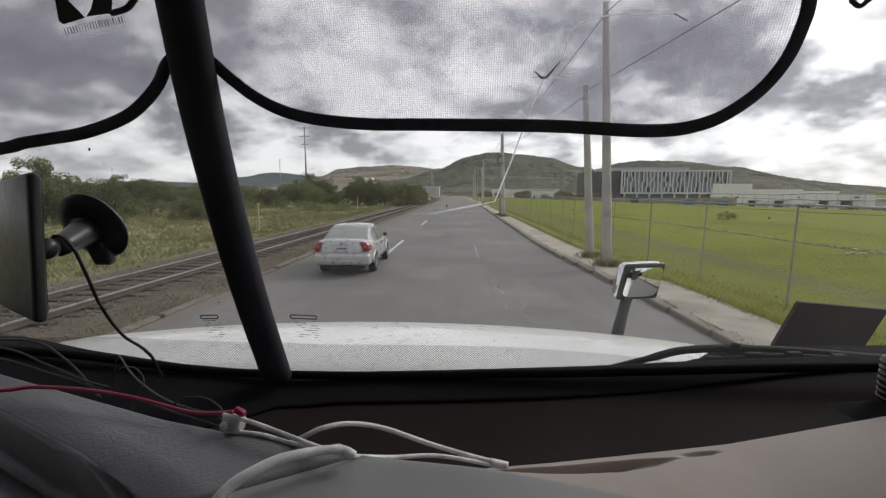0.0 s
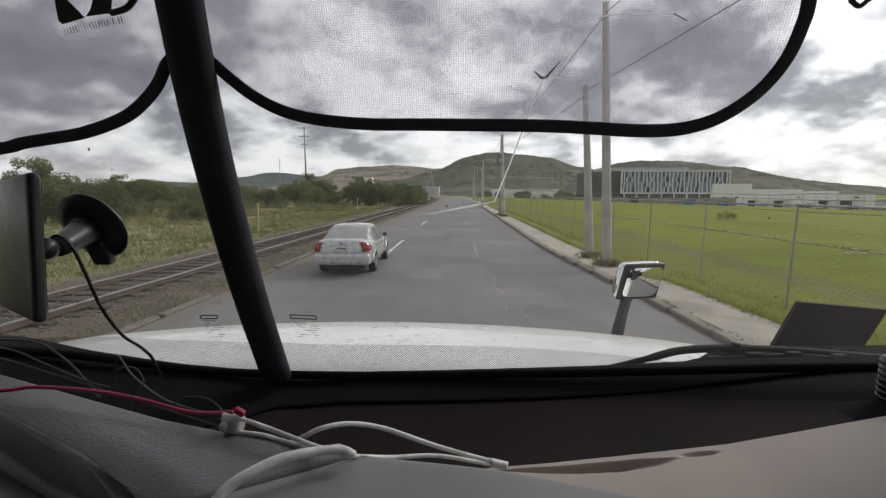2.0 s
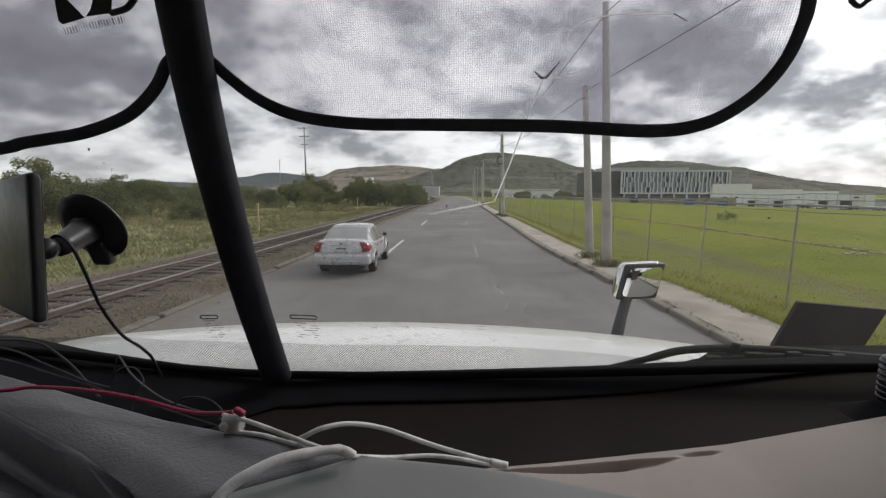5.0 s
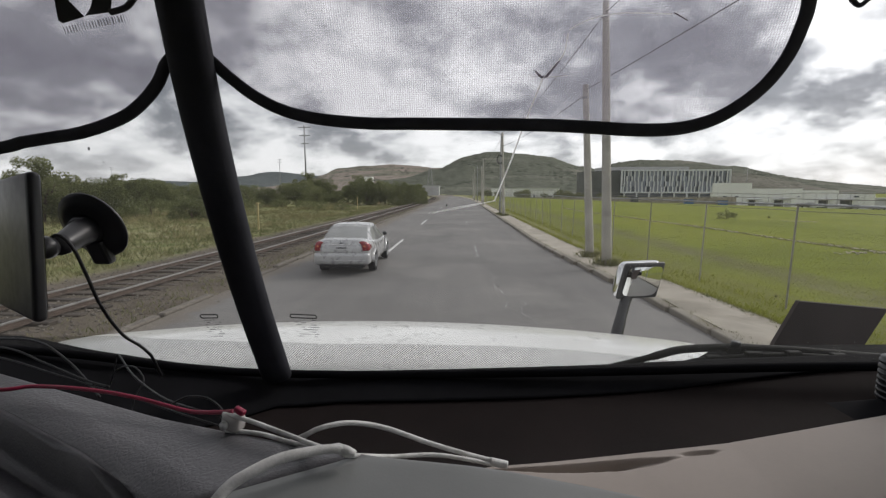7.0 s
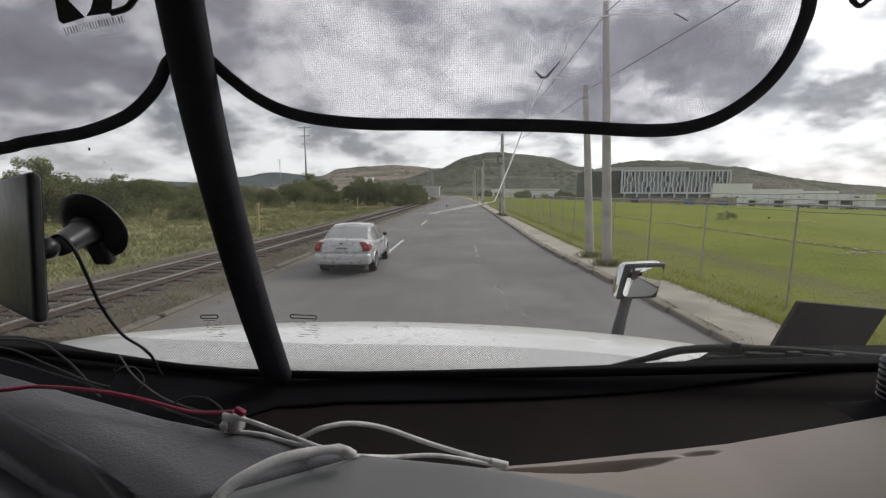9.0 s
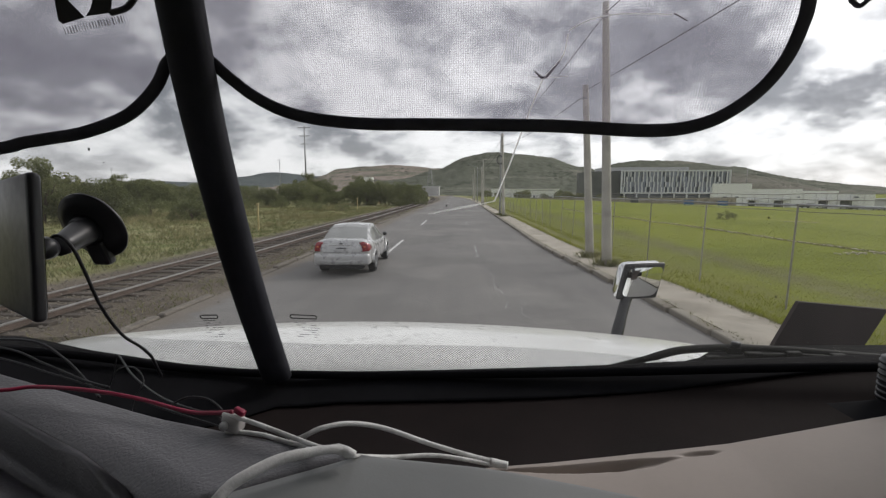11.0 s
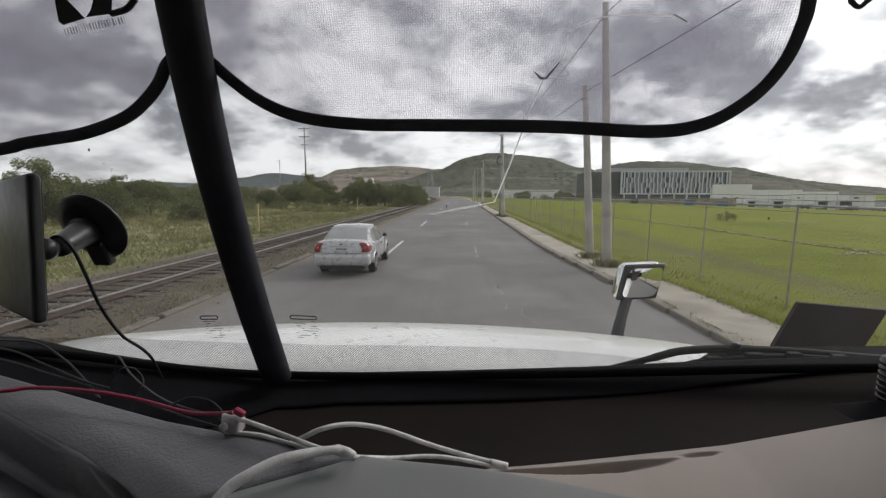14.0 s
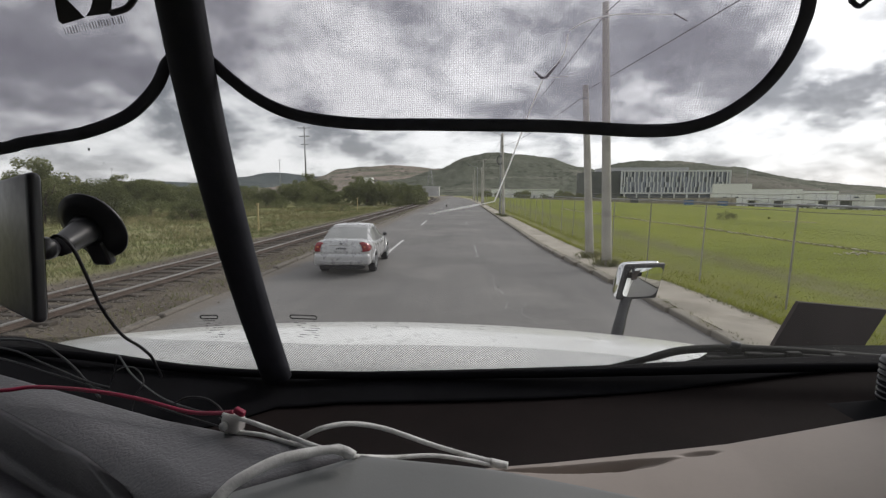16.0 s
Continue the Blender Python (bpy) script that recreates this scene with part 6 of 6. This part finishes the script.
# ---------------------------------------------------------------- scrub trees
def make_tree(seed, height, wide, mat, leaves, clumps, low=0.12):
    """A scrub tree: a short forked trunk and a crown of leaf clumps with gaps. Returns (trunk mesh, crown mesh)."""
    rng = random.Random(seed)
    bm = bmesh.new()
    ends = []
    for k in range(rng.randint(3, 5)):
        a = rng.uniform(0, 6.283)
        r = wide * rng.uniform(0.2, 0.5)
        p = [(rng.uniform(-.1, .1), rng.uniform(-.1, .1), -0.2), (r * .25 * math.cos(a), r * .25 * math.sin(a), height * .3),
             (r * .7 * math.cos(a), r * .7 * math.sin(a), height * .48), (r * math.cos(a), r * math.sin(a), height * .64)]
        path = smooth_path(p, 3)
        add_tube(bm, path, [lerp(0.13, 0.02, i / (len(path) - 1)) * height / 5 for i in range(len(path))], 6)
        ends.append(Vector(p[-1]))
    trunk = mesh_of(bm, "trunk", M_BARK, True)
    vs, fs = [], []
    centres = []
    for k in range(clumps):
        a = rng.uniform(0, 6.283)
        rr = wide * math.sqrt(rng.random()) * 0.92
        zt = height * (0.98 - 0.5 * (rr / wide) ** 2.4)
        z = lerp(height * low, zt, rng.random() ** 0.75)
        centres.append((Vector((rr * math.cos(a), rr * math.sin(a), z)), rng.uniform(0.13, 0.30) * wide * 0.8))
    for k in range(leaves):
        c, r = rng.choice(centres)
        d = Vector((rng.gauss(0, 1), rng.gauss(0, 1), rng.gauss(0, 0.8))).normalized() * r * rng.uniform(0.55, 1.05)
        p = c + d
        if p.z < 0.02:
            continue
        s = rng.uniform(0.05, 0.115) * (height / 4.5) ** 0.5
        u = Vector((rng.gauss(0, 1), rng.gauss(0, 1), rng.gauss(0, 0.6))).normalized()
        w = u.cross(Vector((rng.gauss(0, 1), rng.gauss(0, 1), rng.gauss(0, 1)))).normalized()
        o = len(vs)
        vs += [p - u * s, p + w * s * 0.55, p + u * s, p - w * s * 0.55]
        fs.append((o, o + 1, o + 2, o + 3))
    me = bpy.data.meshes.new("crown")
    me.from_pydata([tuple(v) for v in vs], [], fs)
    me.materials.append(mat)
    return trunk, me


KINDS = [make_tree(41, 4.6, 3.3, M_LEAF, 17000, 90, 0.03), make_tree(42, 4.2, 3.5, M_LEAF2, 17000, 90, 0.03), make_tree(43, 3.2, 2.9, M_LEAF, 13000, 70, 0.02),
         make_tree(44, 5.4, 3.2, M_LEAF2, 18000, 80, 0.06), make_tree(45, 2.0, 2.0, M_LEAF2, 3600, 40, 0.02)]
TREE_LABELS = ["dense dark green scrub tree among weeds", "spreading grey-green scrub tree among weeds", "low dark bush by the railway",
               "tall open grey-green scrub tree", "small rounded grey-green bush in the weeds"]


def tree(kind, x, y, size, turn, group="scrub trees beside the railway"):
    trunk, crown = KINDS[kind]
    ob = thing("bush" if kind in (2, 4) else "tree", TREE_LABELS[kind], "bush" if kind in (2, 4) else "tree", group, kind="")
    ob.matrix_basis = pose(x, y, ground_z(x, y) - 0.05, 0, 0, turn) @ Matrix.Diagonal((size, size, size, 1))
    for name, me in (("trunk", trunk), ("crown", crown)):
        o = new(name, me)
        o.parent = ob
    return ob


rng = random.Random(51)
for kind, x, y, s in ((3, -21.5, 22.0, 1.0), (0, -19.4, 23.5, 0.8), (1, -25.5, 25.5, 0.95), (4, -21.5, 30, 1.0), (1, -24.5, 41, 0.8), (0, -27.5, 33, 0.75), (4, -23.5, 37, 0.9), (0, -29, 40, 0.8), (1, -26, 45, 0.75), (1, -33, 44, 0.8),
                      (0, -36, 38, 0.95), (1, -41, 46, 1.0), (0, -22, 50, 0.7), (4, -17, 34, 0.7), (4, -19.5, 41, 0.8), (4, -15.2, 48, 0.6),
                      (0, -17.0, 80, 1.05), (1, -14.2, 83, 1.0), (0, -11.6, 86, 0.95), (2, -9.8, 92, 1.1), (0, -20.5, 88, 0.9), (2, -24, 84, 1.0),
                      (1, -30, 92, 1.1), (0, -36, 96, 1.15), (1, -44, 92, 1.15), (0, -50, 100, 1.2), (3, -57, 98, 1.0), (1, -62, 90, 1.2), (2, -33, 78, 0.9),
                      (2, -41, 76, 0.9), (4, -27, 66, 0.9), (4, -21, 62, 0.7), (4, -34, 60, 1.0), (0, -52, 74, 1.1), (1, -58, 66, 1.1), (0, -48, 60, 1.0),
                      (1, -64, 58, 1.1), (0, -45, 52, 1.0), (2, -52, 48, 1.1), (3, -12, 128, 0.9), (0, -14, 140, 1.1), (1, -18, 150, 1.2)):
    far = 1.55 if y < 52 else 1.0
    if 52 <= y < 105 and x < -23:
        s *= 0.78
    tree(kind, x * far, y * far, s * rng.uniform(0.93, 1.07) * (0.98 if y < 24 else 1.08 if y < 52 else 1.0), rng.uniform(0, 360))
for k in range(20):
    y = rng.uniform(40, 84)
    tree(rng.choice((2, 4, 4)), -15.5 - rng.random() * (6 + y * 0.45), y, rng.uniform(0.3, 0.75), rng.uniform(0, 360), "low bushes in the weeds")
for k in range(46):
    y = rng.uniform(105, 230)
    x = -24 - rng.random() * (y * 0.75) + bend(y)
    tree(rng.choice((0, 1, 1, 2, 3)), x, y, rng.uniform(0.9, 1.5), rng.uniform(0, 360))
for k in range(26):
    x = rng.uniform(12, 118)
    tree(rng.choice((0, 1, 2)), x, rng.uniform(260, 330), rng.uniform(0.8, 1.3), rng.uniform(0, 360), "far trees beyond the field")
tree(4, 27, 46, 0.5, 40, "bushes in the field")


# ---------------------------------------------------------------- silver saloon car in the outer lane
def saloon(x, y, turn):
    ob = thing("car", "silver four-door saloon car on the asphalt road", "car", at=(0, 0, 0))
    st = [(0.0, 0.72, 0.36, 1.03), (0.03, 0.79, 0.30, 1.075), (0.12, 0.84, 0.25, 1.10), (0.55, 0.865, 0.22, 1.09), (0.95, 0.87, 0.21, 1.05), (1.7, 0.87, 0.20, 1.01),
          (2.6, 0.87, 0.20, 0.97), (3.2, 0.86, 0.20, 0.93), (3.7, 0.85, 0.21, 0.86), (4.15, 0.80, 0.24, 0.76), (4.38, 0.66, 0.30, 0.62), (4.44, 0.50, 0.38, 0.52)]
    bm = bmesh.new()
    sides = 28
    rings = []
    for yy, hw, z0, z1 in smooth_path_rows(st, 3):
        ring = []
        for k in range(sides):
            a = 2 * math.pi * (k + 0.5) / sides
            c, s = math.cos(a), math.sin(a)
            px = hw * math.copysign(abs(c) ** 0.38, c)
            pz = (z0 + z1) / 2 + (z1 - z0) / 2 * math.copysign(abs(s) ** 0.5, s)
            px *= 1 - 0.05 * max(0.0, (pz - 0.75))
            ring.append(bm.verts.new((px, yy, pz)))
        rings.append(ring)
    for r0, r1 in zip(rings, rings[1:]):
        for k in range(sides):
            bm.faces.new((r0[k], r0[(k + 1) % sides], r1[(k + 1) % sides], r1[k]))
    bm.faces.new(rings[0])
    bm.faces.new(rings[-1][::-1])
    bmesh.ops.recalc_face_normals(bm, faces=bm.faces)
    part("body", bm, M_CAR, ob, "", True)
    # cabin: glass volume, then roof skin and pillars over it
    rows = [(0.58, 0.69, 1.05, 0.01), (0.80, 0.655, 1.19, 0.03), (1.15, 0.60, 1.385, 0.05), (1.45, 0.58, 1.445, 0.05), (1.9, 0.57, 1.455, 0.05), (2.35, 0.575, 1.43, 0.05),
            (2.75, 0.61, 1.26, 0.04), (3.15, 0.68, 1.02, 0.02), (3.3, 0.70, 0.94, 0.01)]

    def cabin(u, v, grow=0.0, lowz=0.9):
        f = u * (len(rows) - 1)
        i = min(int(f), len(rows) - 2)
        k = f - i
        yy, tw, tz, _ = (lerp(a, b, k) for a, b in zip(rows[i], rows[i + 1]))
        s = lerp(-1, 1, v)
        if abs(s) > 0.6:
            q = (abs(s) - 0.6) / 0.4
            return (math.copysign(lerp(tw, 0.80, q) + grow, s), yy, lerp(tz - 0.015, lowz, q))
        q = s / 0.6
        return (q * tw, yy, tz - 0.015 + 0.035 * (1 - q * q) + grow)

    part("cabin_glass", sheet(cabin, 32, 40), M_CARGLASS, ob, "car windows greyed by a painted sky reflection", True)
    roof = part("roof_skin", sheet(lambda u, v: cabin(lerp(0.335, 0.66, u), lerp(0.205, 0.795, v), 0.006), 14, 20), M_CAR, ob, "", True)
    for s in (0, 1):
        sg = -1 if s == 0 else 1
        for a0, a1 in (((0.0, 0.0), (0.36, 0.0)), ((0.62, 0.0), (1.0, 0.0))):
            def rail(u, v, a0=a0, a1=a1, sg=sg):
                t = lerp(a0[0], a1[0], u)
                w = 0.5 + sg * (0.5 * lerp(0.585, 0.70, v))
                return cabin(t, w, 0.008)
            part("pillar", sheet(rail, 12, 3), M_CAR, ob, "", True)
        part("side_rail", sheet(lambda u, v: cabin(lerp(0.30, 0.70, u), 0.5 + sg * 0.5 * lerp(0.58, 0.68, v), 0.008), 14, 3), M_CAR, ob, "", True)
        part("door_pillar", sheet(lambda u, v: cabin(lerp(0.505, 0.535, u), 0.5 + sg * 0.5 * lerp(0.66, 1.0, v), 0.007), 2, 8), M_PLASTIC, ob)
        part("rear_quarter", sheet(lambda u, v: cabin(lerp(0.0, 0.21, u), 0.5 + sg * 0.5 * lerp(0.69, 1.0, v), 0.007), 6, 6), M_CAR, ob, "", True)
        part("door_seam", box((sg * 0.862 - 0.004, 1.93, 0.36), (sg * 0.862 + 0.006, 1.945, 0.93)), M_PLASTIC, ob)
        part("door_seam", box((sg * 0.862 - 0.004, 2.98, 0.36), (sg * 0.862 + 0.006, 2.995, 0.90)), M_PLASTIC, ob)
        for yy in (1.35, 2.2):
            part("door_handle", box((sg * 0.868 - 0.012, yy, 0.80), (sg * 0.868 + 0.012, yy + 0.17, 0.835), 0.008), M_PLASTIC, ob)
        part("wing_mirror", box((sg * 0.91 - 0.075, 2.62, 0.97), (sg * 0.91 + 0.075, 2.73, 1.09), 0.045, 4), M_PLASTIC, ob, "", True)
        def lens(u, v, sg=sg):
            # follows the rounded corner of the body, a finger's width proud
            t = u * 4
            px = line([(0, 0.62), (1, 0.71), (2, 0.795), (3, 0.84), (4, 0.858)], t)
            py = line([(0, 0.0), (1, 0.0), (2, 0.03), (3, 0.12), (4, 0.30)], t)
            z = lerp(line([(0, 0.735), (2, 0.745), (4, 0.80)], t), line([(0, 0.985), (2, 1.035), (4, 0.90)], t), v)
            z0, z1 = line([(0, 0.36), (0.03, 0.30), (0.12, 0.25), (0.5, 0.22)], py), line([(0, 1.03), (0.03, 1.075), (0.12, 1.10), (0.5, 1.09)], py)
            sn = min(0.97, (abs(z - (z0 + z1) / 2) / ((z1 - z0) / 2)) ** 2)
            k = math.sqrt(1 - sn * sn) ** 0.38 * (1 - 0.05 * max(0.0, z - 0.75))
            return (sg * (px * k + 0.012), py - 0.014, z)

        bm = sheet(lens, 16, 8)
        bmesh.ops.recalc_face_normals(bm, faces=bm.faces)
        bmesh.ops.solidify(bm, geom=bm.faces[:], thickness=0.012)
        lamp = part("tail_light", bm, M_TAIL, ob, "red tail light", True)
        part("indicator", disc(0.032, 0.012, 16, pose(sg * 0.70, -0.022, 0.88, 90, 0, 0)), M_AMBER, lamp)
        for yy in (0.95, 3.58):
            ax_ = Matrix.Translation((sg * 0.775, yy, 0.315)) @ pose(0, 0, 0, 0, 90, 0)
            wh = part("wheel", disc(0.315, 0.20, 32, ax_), M_RUBBER, ob, "black car tyre", False)
            part("rim", disc(0.20, 0.215, 20, ax_), M_GALV, wh)
            for k in range(5):
                a = k * 1.2566
                part("spoke", tube([(sg * 0.888, yy, 0.315), (sg * 0.886, yy + 0.18 * math.cos(a), 0.315 + 0.18 * math.sin(a))], 0.02, 6), M_GALV, wh)
            arch = [(sg * 0.862, yy + 0.36 * math.cos(a * 0.2094), 0.315 + 0.36 * math.sin(a * 0.2094)) for a in range(0, 16)]
            part("wheel_arch", tube(arch, 0.026, 8), M_CAR, ob, "", True)
    part("boot_seam", box((-0.56, -0.004, 0.700), (0.56, 0.03, 0.708)), M_PLASTIC, ob)
    for sx in (-1, 1):
        part("lid_seam", box((sx * 0.60 - 0.004, -0.004, 0.71), (sx * 0.60 + 0.004, 0.03, 1.0)), M_PLASTIC, ob)
    part("bumper_crease", tube([(-0.70, -0.043, 0.455), (0, -0.052, 0.44), (0.70, -0.043, 0.455)], 0.012, 8), M_CAR, ob, "", True)
    part("boot_trim", box((-0.34, -0.012, 0.915), (0.34, 0.02, 0.937), 0.005), M_CHROME, ob)
    part("badge", disc(0.04, 0.012, 20, pose(0, -0.004, 0.975, 90, 0, 0) @ Matrix.Diagonal((1.3, 0.5, 1, 1))), M_PLASTIC, ob)
    plate = part("number_plate", box((-0.20, -0.018, 0.775), (0.20, 0.012, 0.885), 0.006), M_PALEINK, ob, "pale number plate with dark bars")
    for k in range(6):
        part("print_bar", box((-0.155 + 0.055 * k, -0.022, 0.805), (-0.12 + 0.055 * k, -0.0175, 0.855)), M_INK, plate)
    part("rear_bumper", box((-0.845, -0.045, 0.31), (0.845, 0.42, 0.69), 0.11, 5), M_CAR, ob, "", True)
    part("under_valance", box((-0.66, -0.02, 0.22), (0.66, 0.25, 0.328), 0.03, 2), M_RUBBER, ob)
    ob.matrix_basis = pose(x, y, 0.006, 0, 0, turn)
    return ob


def smooth_path_rows(rows, steps):
    """Like smooth_path, for rows of four numbers."""
    out = []
    n = len(rows)
    for i in range(n - 1):
        a, b, c, d = rows[max(i - 1, 0)], rows[i], rows[i + 1], rows[min(i + 2, n - 1)]
        for k in range(steps):
            t = k / steps
            row = tuple(0.5 * (2 * q + (r - p) * t + (2 * p - 5 * q + 4 * r - s) * t * t + (3 * q - p - 3 * r + s) * t ** 3) for p, q, r, s in zip(a, b, c, d))
            out.append((lerp(b[0], c[0], t), *row[1:]))
    out.append(rows[-1])
    return out


saloon(-3.55, 13.0, 1.5)


# ---------------------------------------------------------------- what the truck has already passed
def graffiti_wall():
    ob = thing("graffiti_wall", "long pale block wall covered with faded spray-painted shapes", "wall", at=(0, 0, 0))
    rng = random.Random(61)
    for k in range(9):
        y0 = -98 + 5 * k
        x = -30 + bend(y0 + 2.5)
        panel = part("wall_panel", box((x - 0.1, y0, -0.3), (x + 0.1, y0 + 4.98, 2.7), 0.02, 1), M_CONC, ob)
        part("coping", box((x - 0.16, y0, 2.703), (x + 0.16, y0 + 4.98, 2.83), 0.02, 1), M_CONC, panel)
        for j in range(3):
            c = y0 + 0.9 + 1.5 * j
            ring = [(x + 0.115, c + 0.55 * math.cos(a * 0.35) * rng.uniform(0.7, 1.1), 1.3 + 0.65 * math.sin(a * 0.35) * rng.uniform(0.7, 1.1)) for a in range(18)]
            part("sprayed_shape", tube(smooth_path(ring, 2, True), 0.045, 5, True, flat=0.25, normal=(0, 0, 1)), rng.choice((M_SPRAY, M_PALEINK, M_YELLOW)), panel)
    part("red_panel", box((-29.95 + bend(-101), -104, -0.3), (-29.75 + bend(-101), -98.1, 2.4), 0.02, 1), M_PAINTRED, ob, "faded red painted stretch of wall")
    return ob


graffiti_wall()
block = thing("block_building", "plain tall beige block building beyond the field", "building")
part("wall", box((78, -34, -2), (92, -22, 11.5), 0.05, 1), M_BEIGE, block)
part("parapet", box((77.8, -34.2, 11.503), (92.2, -21.8, 12.1), 0.03, 1), M_BEIGE, block)
part("annexe", box((92.1, -40, -2), (122, -24, 6.5), 0.05, 1), M_BEIGE, block)
gate = thing("gatehouse", "small white gatehouse with dark windows in the field", "building")
part("wall", box((96, -62, -2), (106, -56, 2.6), 0.03, 1), M_WHITEWALL, gate)
part("roof", box((95.6, -62.4, 2.603), (106.4, -55.6, 2.9), 0.03, 1), M_GREYROOF, gate)
for k in range(3):
    part("window", box((95.97, -61.4 + 1.8 * k, 0.6), (95.998, -60.4 + 1.8 * k, 1.8)), M_DARKGLASS, gate)
warehouse("warehouse", "long low white warehouse at the far side of the field", 124, 190, -80, 30, -3, 6, None, 8, 25)
for k in range(7):
    bar = part("crosswalk_bar", box((13.5 + bend(-128) - 1.3 * k, -134, 0.004), (14.1 + bend(-128) - 1.3 * k, -130.5, 0.009)), M_LINE, road, "worn white crossing bar")
for k in range(4):
    lattice_tower(-118 - 26 * k, -30 + 22 * (k % 2) - 14 * k, 24 + 5 * (k % 3), 3.2, "grey lattice tower of the electricity substation")
street_lamp(4.9 + bend(-60), -60.0, 8.4, "tall grey steel street lamp with a curved arm")
pole(4.9 + bend(-52), -52.0, 8.3, 0.17, 0.10, "grey concrete utility pole on the pavement", lean=0.2)
pole(4.9 + bend(-90), -90.0, 8.3, 0.17, 0.10, "grey concrete utility pole on the pavement", lean=0.2)
street_lamp(4.9 + bend(-112), -112.0, 8.4, "tall grey steel street lamp with a curved arm")
for kind, y, off in ((0, -40, -24), (1, -48, -27), (2, -30, -22), (0, -22, -26), (1, -12, -28), (4, -36, -17)):
    tree(kind, off + bend(y), y, 1.0, 70 * kind)
